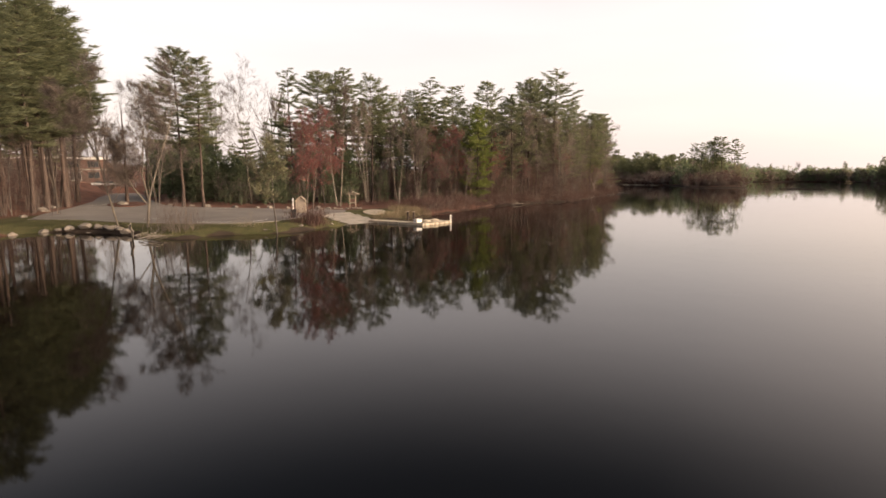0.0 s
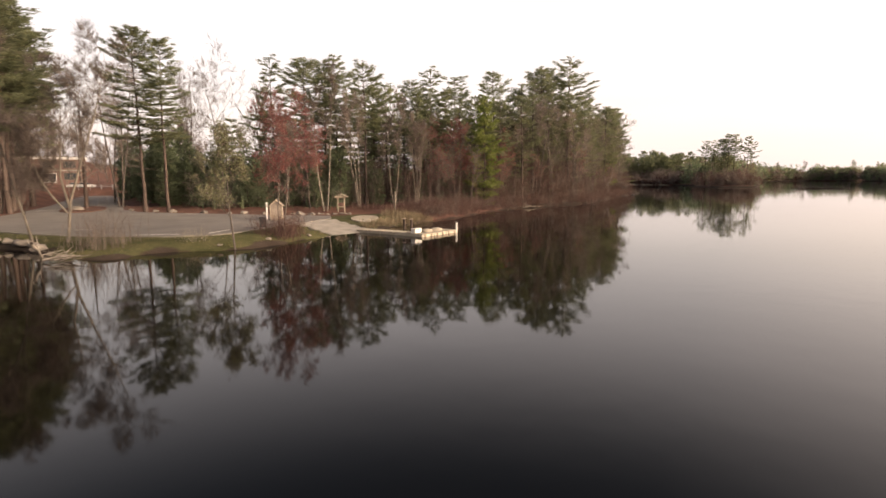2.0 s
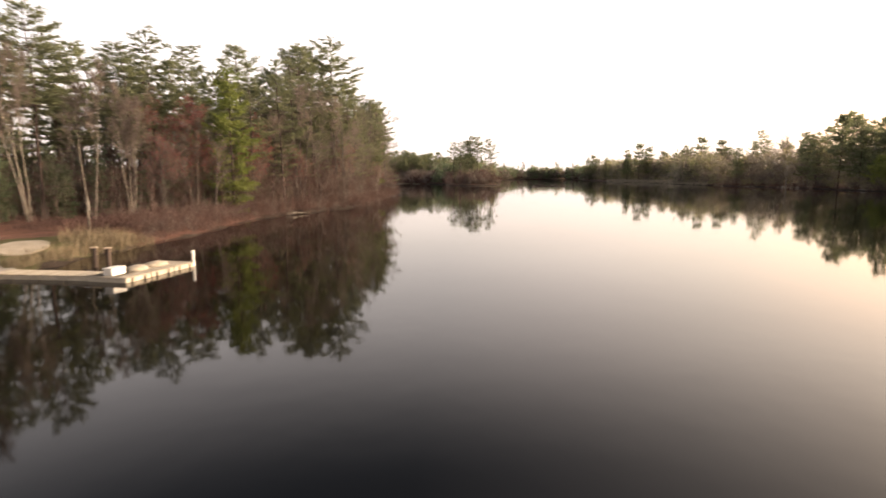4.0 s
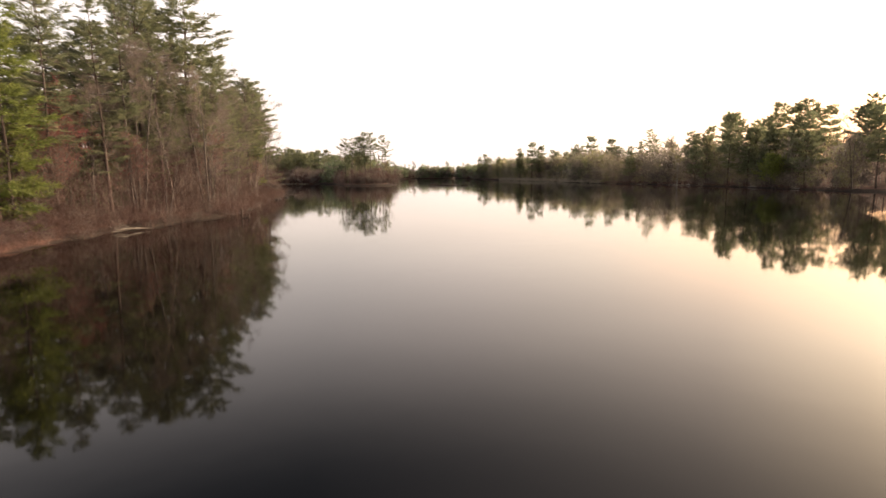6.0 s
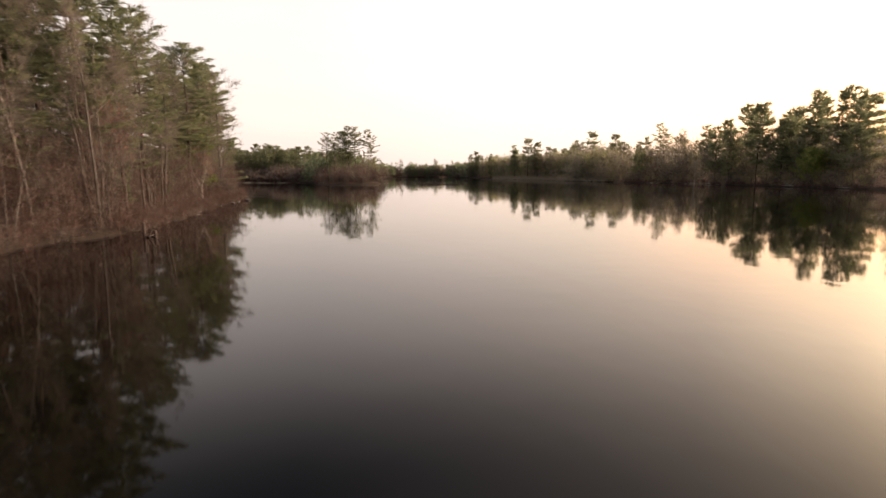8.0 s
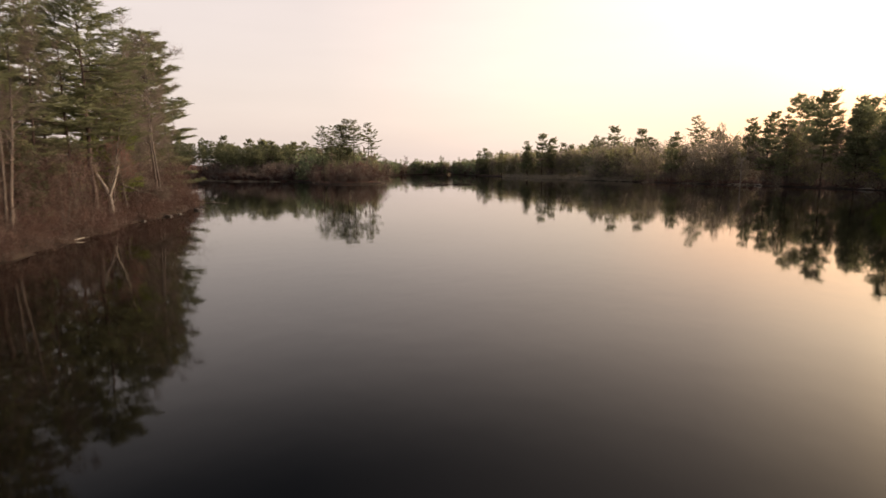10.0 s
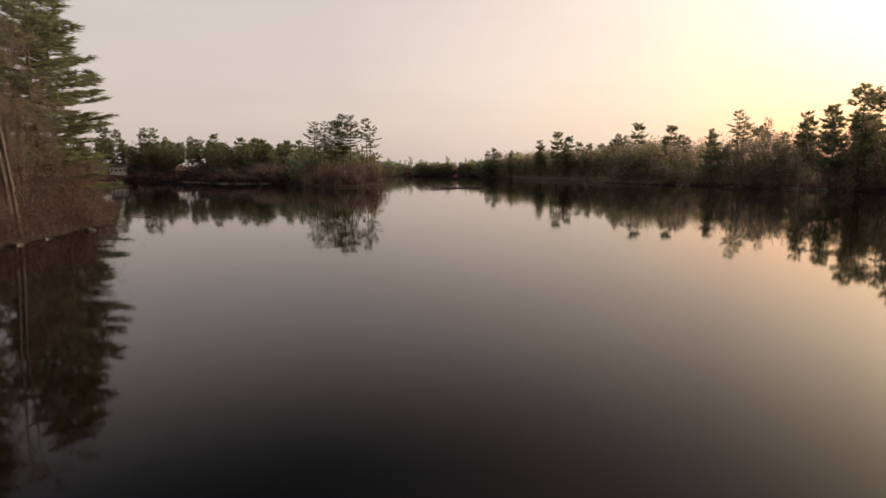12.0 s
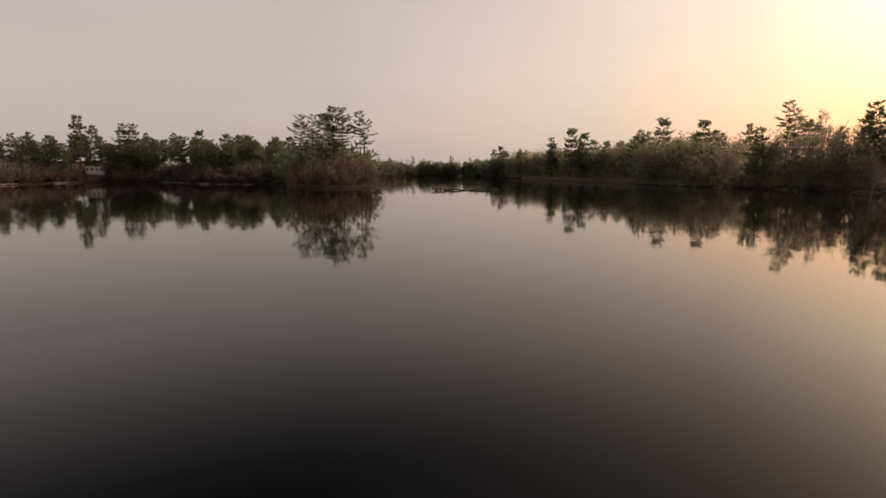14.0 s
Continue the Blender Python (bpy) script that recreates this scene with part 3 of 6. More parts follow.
def hardwood(seed, h, stems=1, reach=0.40, fork=0.35, levels=3, lean=(0, 0), bark="grey_bark", twig="twig", buds=None, bud_n=0, bud_size=0.16, twigs=5, name="bare_tree", label="", girth=0.0085, up=1.0, tw_len=0.9, tw_w=0.022,
             paths=None, radius=0.2, wide=1.0, kids0=10, sprig=True):
    """Leafless (or just opening) broadleaf tree: stems that fork into ascending limbs, branches and fine twigs."""
    r = random.Random(seed)
    wood, fine = Build(), Build()

    def grow(p, d, length, rad, level):
        n = (4, 3, 2, 1)[level] if levels > 2 else (4, 3, 1, 1)[level]
        given = paths[p] if level == 0 and paths else None
        if given:
            pts, n = [Vector(q) for q in given], len(given) - 1
            rads = [rad * (1 - 0.93 * i / n) for i in range(n + 1)]
            length = sum((b - a).length for a, b in zip(pts, pts[1:]))
        else:
            pts, rads = [p], [rad]
            for i in range(n):
                d = (d + rvec(r) * (0.09 if level == 0 else 0.2) + Vector((0, 0, 0.13 if level else 0.05))).normalized()
                pts.append(pts[-1] + d * length / n)
                rads.append(rad * (1 - (i + 1) / n * (0.8 if level < levels else 0.88)))
        wood.tube(pts, rads, 6 if level == 0 else 3)

        def at(k):
            k *= n
            i = min(n - 1, int(k))
            return pts[i].lerp(pts[i + 1], k - i), (pts[i + 1] - pts[i]).normalized(), rads[i]

        if level < levels:
            kids = (kids0 + r.randint(-1, 2), r.randint(5, 7), r.randint(3, 4))[level]
            lo = fork if level == 0 else 0.2
            for i in range(kids):
                k = lo + (1 - lo) * (i + r.random()) / kids
                q, dd, rr = at(min(k, 0.999))
                a = rvec(r)
                a = (a - dd * a.dot(dd)).normalized()
                nd = (dd * up + a * r.uniform(0.35, 0.85) * wide).normalized()
                ln = length * (reach if level == 0 else 0.5) * r.uniform(0.65, 1.15) * (1.25 - 0.6 * k)
                grow(q, nd, ln, max(0.008, rr * r.uniform(0.30, 0.48)), level + 1)
        if level >= 1:
            for i in range(twigs * (2 if level == levels else 1)):
                q, dd, rr = at(r.uniform(0.2, 0.999))
                nd = (dd * 0.9 + rvec(r) * 0.6 + Vector((0, 0, 0.25))).normalized()
                ln = r.uniform(0.5, 1.2) * tw_len
                side = nd.cross(rvec(r)).normalized()
                fine.slot = 0
                fine.blade(q, nd * ln, tw_w, side)
                if sprig:
                    fine.blade(q + nd * ln * r.uniform(0.25, 0.6), (nd + rvec(r) * 0.7) * ln * 0.55, tw_w * 0.8, side)
                for j in range(bud_n):
                    fine.slot = 1
                    c = q + nd * ln * r.uniform(0.3, 1.05) + rvec(r) * 0.12 * tw_len
                    e = rvec(r)
                    fine.blade(c, e * bud_size * r.uniform(0.7, 1.3), bud_size * 0.75, e.cross(rvec(r)).normalized())

    for i in range(len(paths or ())):
        grow(i, None, 0, radius * (1 - 0.22 * i), 0)
    for s in range(0 if paths else stems):
        a = 6.28 * s / stems + r.uniform(-0.4, 0.4)
        tilt = 0.0 if stems == 1 else r.uniform(0.03, 0.11)
        d = Vector((math.cos(a) * tilt + lean[0], math.sin(a) * tilt + lean[1], 1)).normalized()
        grow(Vector((math.cos(a) * 0.18 * (stems > 1), math.sin(a) * 0.18 * (stems > 1), -0.4)), d, h * 0.93 * r.uniform(0.85, 1.0), h * girth * r.uniform(0.8, 1.1), 0)
    tree = thing(name, AWAY, label, "tree")
    part("trunk", wood, M[bark], tree, smooth=True)
    part("crown", fine, [M[twig]] + ([M[buds]] if buds else []), tree)
    return tree


PINE_L = "tall white pine with bare lower trunk and layered green crown"
KIND = {}
# near kinds, two heads each so that no stand repeats
KIND["pine"] = [pine(s, 24, c, rc, label=PINE_L, gap=g, top=t, blades=8, blade=0.60, width=0.17) for s, c, rc, g, t in ((1, 0.44, 4.4, 0.08, 0.4), (2, 0.38, 4.8, 0.10, 0.2), (3, 0.50, 4.1, 0.08, 0.5), (4, 0.34, 4.5, 0.16, 0.3))]
KIND["pine_open"] = [pine(s, 24, c, rc, label="open-crowned white pine with flat tiers and gaps", gap=0.22, step=0.72, top=0.2, spread=0.36) for s, c, rc in ((5, 0.42, 4.4), (6, 0.30, 4.0))]
KIND["pine_mid"] = [pine(s, 23, c, rc, blades=4, blade=0.95, step=0.85, gap=0.12, width=0.26, label=PINE_L) for s, c, rc in ((11, 0.42, 4.2), (12, 0.5, 3.9), (13, 0.36, 4.4))]
KIND["young_pine"] = [pine(21, 18, 0.03, 3.2, blades=12, blade=0.5, gap=0.04, flat=0.9, spread=0.55, mat="needles_light", label="yellow-green young pine branched to the ground", name="young_pine")]
KIND["hemlock"] = [pine(s, 12, 0.04, 2.9, blades=4, blade=0.9, step=0.66, gap=0.05, width=0.28, flat=1.0, mat="needles_dark", label="dark green evergreen branched to the ground", name="evergreen_tree") for s in (31, 32)]
KIND["pine_far"] = [pine(s, 20, c, rc, blades=4, blade=1.0, step=0.80, gap=0.05, width=0.36, flat=0.75, spread=0.62, dome=dm, top=0.15, label="distant white pine in the shore woods") for s, c, rc, dm in ((41, 0.22, 4.7, False), (42, 0.34, 4.2, True), (43, 0.16, 5.0, False), (46, 0.28, 4.8, False))]
KIND["pine_north"] = [pine(s, 20, c, rc, blades=5, blade=1.0, step=0.88, gap=0.04, width=0.38, flat=1.0, spread=0.6, dome=True, label="distant white pine with a bare trunk and a rounded head") for s, c, rc in ((47, 0.40, 3.6), (48, 0.48, 3.3), (49, 0.34, 3.9))]
KIND["pine_flat"] = [pine(s, 24, c, rc, gap=0.42, step=0.8, spread=0.4, dome=True, blade=0.8, label="sparse flat-topped old pine with a bare trunk") for s, c, rc in ((9, 0.62, 3.7), (10, 0.5, 3.4))]
KIND["pine_broad"] = [pine(14, 24, 0.10, 4.6, gap=0.05, step=0.5, top=0.6, spread=0.45, label="broad dense white pine branched almost to the ground")]
KIND["pine_low"] = [pine(s, 24, c, rc, gap=0.26, step=0.66, top=0.3, spread=0.4, width=0.17, label="white pine by the water with dead lower branches") for s, c, rc in ((7, 0.24, 3.9), (8, 0.32, 4.2))]
BARE_L = "leafless grey hardwood with a fine twig crown"
KIND["bare"] = [hardwood(s, 18, st, label=BARE_L, reach=rc, fork=fk, kids0=kd, wide=1.35, twigs=4) for s, st, rc, fk, kd in ((51, 1, 0.42, 0.38, 11), (52, 2, 0.34, 0.36, 7), (53, 1, 0.36, 0.45, 10), (54, 3, 0.30, 0.40, 5))]
KIND["bare_spread"] = [hardwood(s, 14, st, label="spreading leafless hardwood leaning out over the brushy bank", reach=0.5, fork=0.22, kids0=7, wide=1.9, up=0.75, twigs=2, tw_len=0.9, sprig=False, lean=ln) for s, st, ln in ((55, 3, (0.0, 0.0)), (56, 2, (0.12, 0.05)), (57, 4, (0.05, -0.05)))]
KIND["birch"] = [hardwood(s, 19, st, label="pale-barked multi-stemmed birch, leafless", bark="pale_bark", reach=0.26, fork=0.45, name="birch_tree", girth=0.0062, kids0=6, up=1.3) for s, st in ((61, 3), (62, 2), (63, 4))]
KIND["red_maple"] = [hardwood(s, 11, st, label="red maple in dull red flower over bare limbs", buds="bud_red", bud_n=4, bud_size=0.105, reach=0.52, fork=0.30, name="red_maple", twigs=4, wide=1.9, up=0.8, tw_len=0.7, kids0=8) for s, st in ((71, 2), (72, 1))]
FAR_T = dict(levels=2, tw_len=1.7, tw_w=0.07, sprig=False)
KIND["bare_mid"] = [hardwood(s, 17, 1, label=BARE_L, twigs=5, reach=rc, fork=0.32, levels=2, tw_len=1.7, tw_w=0.04, sprig=False) for s, rc in ((81, 0.42), (82, 0.36), (83, 0.46))]
KIND["bud_mid"] = [hardwood(s, 15, 1, label="hardwood with olive opening buds", buds="bud_olive", bud_n=1, bud_size=0.45, twigs=5, reach=0.44, fork=0.2, **FAR_T) for s in (91, 92)]
KIND["tan_hazed_mid"] = [hardwood(s, 15, 1, label="leafless tan hardwood, paled for haze, in the shore woods", twig="twig_tan_hazed", buds="twig_tan_hazed", bud_n=1, bud_size=0.35, twigs=5, reach=0.44, fork=0.2, **FAR_T) for s in (93, 94)]
KIND["red_mid"] = [hardwood(95, 10, 2, label="shore maple with a reddish budding crown", buds="bud_red", bud_n=1, bud_size=0.15, twigs=6, reach=0.42, levels=2, tw_len=1.2, tw_w=0.03, fork=0.3, name="red_maple", wide=1.2)]
KIND["willow"] = [hardwood(96, 10, 2, label="lime-green leafing willow on the bank", buds="leaf_lime", bud_n=4, bud_size=0.40, twigs=6, reach=0.5, levels=2, tw_len=1.5, fork=0.12, name="willow_tree", wide=1.3)]
KIND["sage_tree"] = [hardwood(97, 8.6, 1, label="small tree with grey-green new leaves on the grassy bank", buds="leaf_sage", bud_n=3, bud_size=0.13, twigs=4, reach=0.34, levels=3, tw_len=0.6, fork=0.36, wide=1.6, name="leafing_tree", girth=0.010, kids0=9)]
FULL = {"pine": 24, "pine_low": 24, "pine_broad": 24, "pine_flat": 24, "pine_open": 24, "pine_mid": 23, "young_pine": 18, "hemlock": 12, "pine_far": 20, "pine_north": 20, "bare": 18, "bare_spread": 14, "birch": 19, "red_maple": 11, "bare_mid": 17, "bud_mid": 15, "tan_hazed_mid": 15, "red_mid": 10, "willow": 10, "sage_tree": 8.6}
TAKEN, PLANTED = [], set()
rt = random.Random(77)


def plant(kind, x, y, h, turn=None, which=None, group="", wide=1.0, label="", tilt=0.0):
    """Sets out a tree whose top is h above the lake."""
    pick = KIND[kind][which % len(KIND[kind]) if which is not None else rt.randrange(len(KIND[kind]))]
    z = gz(x, y)
    s = max(0.2, (h - z) / FULL[kind])
    m = pose(x, y, z - 0.05, tilt, 0, rt.uniform(0, 360) if turn is None else turn) @ Matrix.Diagonal((s * wide, s * wide, s, 1))
    if pick in PLANTED:
        ob = copy_thing(pick, m)
    else:
        pick.matrix_basis = m
        PLANTED.add(pick)
        ob = pick
    tagged(ob, label, "", group)
    TAKEN.append((x, y))
    return ob


def scatter(n, box, test, mix, lo, hi, gap, group, seed, join=None):
    """Fills a stretch of the plan with trees of a mix of kinds, none nearer than gap to another."""
    r = random.Random(seed)
    kinds = [k for k, w in mix for _ in range(w)]
    xs = np.array([r.uniform(box[0], box[2]) for _ in range(n * 14)])
    ys = np.array([r.uniform(box[1], box[3]) for _ in range(n * 14)])
    ok = test(xs, ys, signed(LAKE, xs, ys)) & (signed(LOT, xs, ys) > 2.5)
    zs = height(xs, ys)
    done = 0
    for x, y, z in zip(xs[ok], ys[ok], zs[ok]):
        if done >= n:
            break
        if any((x - a) ** 2 + (y - b) ** 2 < gap * gap for a, b in TAKEN):
            continue
        k = r.choice(kinds)
        f = {"hemlock": 0.55, "red_mid": 0.55, "red_maple": 0.55, "bare": 0.85, "bare_mid": 0.85, "bud_mid": 0.72, "tan_hazed_mid": 0.75, "birch": 0.8}.get(k, 1.0)
        if join is not None and not k.startswith("pine"):
            join.append((k, x, y, r.uniform(lo, hi) * f))
            TAKEN.append((x, y))
        else:
            plant(k, x, y, z + r.uniform(lo, hi) * f, group=group)
        done += 1


# trees of the landing and the wooded point, one by one
G = "trees round the landing"
for kind, x, y, h, which in (
        ("pine", -42.4, 83.6, 25.2, 1), ("pine", -39.4, 84.2, 23.5, 0), ("pine_open", -31.2, 105.4, 25.9, 1), ("pine", -26.5, 108, 25.6, 1), ("pine", -23.5, 110.5, 26.2, 3),
        ("pine_open", -21.5, 112, 27.2, 0), ("pine", -15.1, 102.9, 24.6, 2), ("pine", -7.8, 117.9, 24.9, 0), ("pine_open", -4.0, 120.1, 25.3, 1), ("pine_open", 0.4, 128.2, 24.0, 0),
        ("young_pine", 5.3, 103.2, 18.6, 0), ("pine", 9.5, 133.5, 27.0, 3), ("pine", 17.9, 124.3, 27.0, 1), ("pine", 21.6, 128.5, 27.0, 2), ("pine_open", 25.0, 128.4, 27.3, 0),
        ("pine", 14.0, 127, 24.5, 0), ("pine", 31.3, 141, 23.2, 3), ("pine", 38.9, 150.5, 22.4, 1), ("pine", 42.6, 158.2, 21.5, 0), 
        ("young_pine", 40.6, 158.4, 16.5, 0), ("pine", -60.2, 82.2, 30.5, 0), ("pine", -59.2, 76.8, 30, 1), ("pine", -57.0, 71.5, 28.5, 0), ("pine", -58, 66, 29.5, 1), ("pine", -62.5, 73.5, 29, 2), ("pine", -60.5, 78.5, 28, 3), ("pine", -66.5, 69, 30, 0), ("pine", -69, 78, 29.5, 1),
        ("pine", -57.5, 60.0, 28, 2), ("pine", -65.5, 62, 29.5, 3), ("pine", -48.8, 53.6, 27, 1)):
    plant(kind, x, y, h + 0.2, which=which, group=G, wide=1.18)
for x, y, h, k in ((-12.5, 112, 22.5, 0), (-6.5, 110.5, 21, 1), (-1.2, 115, 22, 2), (4.2, 118.5, 22.5, 0), (8.2, 121, 23, 1), (-18.5, 109, 22, 2), (12, 131.5, 23.5, 0), (-10.2, 124, 23, 1), (-28, 112, 22, 2), (-34, 112, 19, 0), (28, 137, 23, 1), (35.5, 152, 21.5, 2)):
    plant("pine_mid", x, y, h, which=k, group=G, wide=1.1)
for kind, x, y, h, which in (
        ("bare", -35.7, 94.6, 22.4, 0), ("bare", -53.5, 96, 23.5, 3), ("bare", -49.4, 112, 24.5, 1),  ("birch", -18.3, 87.5, 20.2, 1), ("birch", -15.2, 97.2, 18.5, 0),
        ("birch", -9.5, 97.7, 16.5, 1), ("birch", -6.0, 99.5, 15.5, 2), ("birch", -27, 98, 19, 2), ("birch", 0.8, 100.8, 12.5, 1), ("bare", 11.5, 112, 13.5, 1), ("bare", 16, 114.5, 15.5, 3), ("bare", 20, 117.5, 17, 0), ("bare", 24.5, 121, 15, 3),
        ("bare", 29.5, 130, 15, 0), ("bare", 32.5, 136.5, 14, 1), ("bare", 47.0, 162.5, 17.2, 1), ("birch", 47.3, 171.5, 17.0, 2), ("bare", 51, 174, 13.5, 2), ("bare", 40.8, 153.5, 14, 0),
        ("red_maple", 0.4, 102.6, 13.6, 0), ("red_maple", 9.8, 110.6, 12.8, 1), ("red_maple", -21.5, 91, 10.5, 1), ("red_mid", 26, 124.5, 10.5, 0), ("red_mid", 15.0, 112.6, 9.0, 0), ("red_mid", 8.2, 108.5, 8.5, 0)):
    plant(kind, x, y, h, which=which, group=G)
for x, y, h, k in ((18.6, 114.0, 10, 1), (25.2, 120.8, 10.5, 2), (30.2, 129.8, 11, 0), (36.0, 140.6, 10, 1), (43.8, 158.4, 12.5, 2), (47.6, 166.8, 12, 0)):
    plant("bare_spread", x, y, h, which=k, group=G)
for x, y, h, k in ((13.0, 111.0, 22.5, 0), (15.5, 116, 24, 1), (19.5, 120.5, 24, 0), (23.8, 123.6, 23.5, 1), (27.6, 128.2, 23.5, 0), (30.6, 133.6, 22.5, 1), (34.6, 143.6, 22, 0), (37.2, 149.0, 21.5, 1), (43.6, 162.0, 20.5, 0), (8.5, 107.5, 22, 1), (1.5, 109.5, 21.5, 0)):
    plant("pine_low", x, y, h, which=k, group=G)
for x, y, h, k in ((-64.2, 87.5, 32, 1), (-67.5, 92.5, 32.5, 0), (-63.0, 83.5, 31, 3), (-70.5, 99, 32, 2)):
    plant("pine", x, y, h, which=k, group=G, wide=1.15)
plant("pine_broad", 49.0, 180.5, 26.4, which=0, group=G, wide=1.5, label="broad dense white pine at the tip of the point")
plant("pine_broad", 51.0, 188.5, 22.5, which=0, group=G, wide=1.2, label="broad dense white pine at the tip of the point")
plant("red_maple", -15.2, 58.2, 10.0, wide=0.85, which=0, group=G, label="red maple in flower beside the small shed", turn=20)
for x, y, h, k in ((-65.5, 86.5, 18, 0), (-74, 103, 19, 2), (-71, 97, 17, 1), (-61.5, 82.0, 16, 3), (-55.5, 66.0, 16, 2)):
    plant("bare", x, y, h, which=k, group=G)
for x, y, h, k in ((-65.0, 112, 21, 0),):
    plant("bare", x, y, h, which=k, group=G)
for x, y, h, k in ((-59.5, 74.5, 27, 3), (-64.5, 81.5, 26.5, 1), (-54.8, 68.6, 25.5, 3), (-54.0, 62.5, 25, 1)):
    plant("pine", x, y, h, which=k, group=G)
plant("sage_tree", -16.6, 51.6, 9.1, group=G)
# evergreens behind the parking lot
for i in range(26):
    plant("hemlock", -49 + i * 1.2 + rt.uniform(-0.8, 0.8), 99 + rt.uniform(-2, 9) - i * 0.1, rt.uniform(9.5, 13.5), group="evergreens behind the lot")
for x, y, h in ((-66, 119, 16), (-70, 124, 18), (-63, 117.5, 14), (-74, 134, 19), (-60, 120, 18), (-68, 130, 15), (-47.5, 99.5, 17), (-44.5, 101, 15), (-51, 104, 16.5), (-50, 109, 19), (-54.5, 110, 17), (-41, 101, 13), (-58, 114, 18), (-18.5, 98.5, 13.5), (-12.5, 101, 9), (-21, 101, 12), (2.5, 106, 9), (-5, 103.5, 8), (-53, 104, 13), (-57, 108, 14), (-9.5, 104, 10), (-2, 108, 11), (-15, 107, 12), (7, 112, 9), (14, 119, 11), (20, 124, 10), (28, 133, 11), (34, 143, 10)):
    plant("hemlock", x, y, h, group="evergreens behind the lot")

WOODS = [("pine_mid", 6), ("bare_mid", 7), ("hemlock", 3)]
scatter(96, (-60, 88, 56, 205), lambda x, y, d: (d > 3.5) & (d < 42) & (x > -75) & ((x > -9) | (y > 95)) & (y > 104), WOODS, 17, 23, 3.2, "woods on the point", 5)
scatter(34, (-30, 86, 56, 200), lambda x, y, d: (d > 1.2) & (d < 6) & ((x > -3)), [("bare_mid", 3), ("red_mid", 2), ("bare", 1)], 9, 15, 2.2, "saplings along the water", 6)
scatter(60, (-125, 40, -48, 175), lambda x, y, d: (d > 4) & ((x + 50) * -0.871 + (y - 66) * -0.49 > 2.0) & (x < -47), [("pine_mid", 5), ("bare_mid", 4)], 20, 26, 2.6, "pines on the leaf-littered rise", 7)

# far shores
HOUSES = ((52, 452), (69, 455), (86, 452))


def clear_of_houses(x, y):
    """Gaps in the trees that let the camera see the north shore houses."""
    ok = np.ones(np.shape(x), bool)
    for a, b in HOUSES:
        ok &= ~((np.abs(x - a) < 2.8) & (y < b + 7) & (y > b - 28))
    return ok


EAST_J, NORTH_J = [], []
E_MIX = [("tan_hazed_mid", 6), ("bud_mid", 5), ("bare_mid", 3), ("pine_far", 3)]
scatter(48, (176, 60, 262, 160), lambda x, y, d: (d > 2) & (d < 42) & (np.abs((x - 16) * -0.215 + (y - 64) * 0.977) > 3.0), [("pine_far", 3), ("bare_mid", 1), ("tan_hazed_mid", 2), ("bud_mid", 2)], 18, 23, 3.6, "trees of the east shore", 8, EAST_J)
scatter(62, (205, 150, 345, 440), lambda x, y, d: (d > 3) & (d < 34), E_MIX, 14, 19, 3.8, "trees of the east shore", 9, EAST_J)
scatter(95, (10, 380, 150, 490), lambda x, y, d: (d > 10) & (d < 62) & clear_of_houses(x, y), [("pine_north", 7), ("bare_mid", 2)], 15, 20.5, 3.3, "trees of the north shore", 10, NORTH_J)
scatter(62, (96, 360, 190, 452), lambda x, y, d: (d > 7) & (d < 60), [("pine_north", 1)], 18.5, 23, 3.6, "trees of the north shore", 15)
scatter(22, (118, 262, 172, 335), lambda x, y, d: (d > 1.5) & (d < 22), [("bare_mid", 4), ("tan_hazed_mid", 2), ("red_mid", 2)], 9, 14, 3.0, "trees of the low island", 11)
for kind, x, y, h, which in (("pine_open", 132.6, 294.5, 21.5, 0), ("pine_open", 135.4, 293.2, 22.6, 1), ("pine_low", 137.2, 297.5, 20.5, 1), ("pine", 142.8, 298.5, 24.6, 1), ("pine", 145.4, 297, 26.0, 3), ("pine_open", 147.4, 296, 24.6, 0),
                             ("pine_flat", 151.0, 288.5, 25.5, 1), ("pine_flat", 153.6, 290.5, 23.0, 0), ("pine_low", 140.0, 296, 19.0, 0)):
    plant(kind, x, y, h, which=which, group="pines of the low island", wide=1.05)
plant("bud_mid", 150, 283, 11.5, group="trees of the low island")
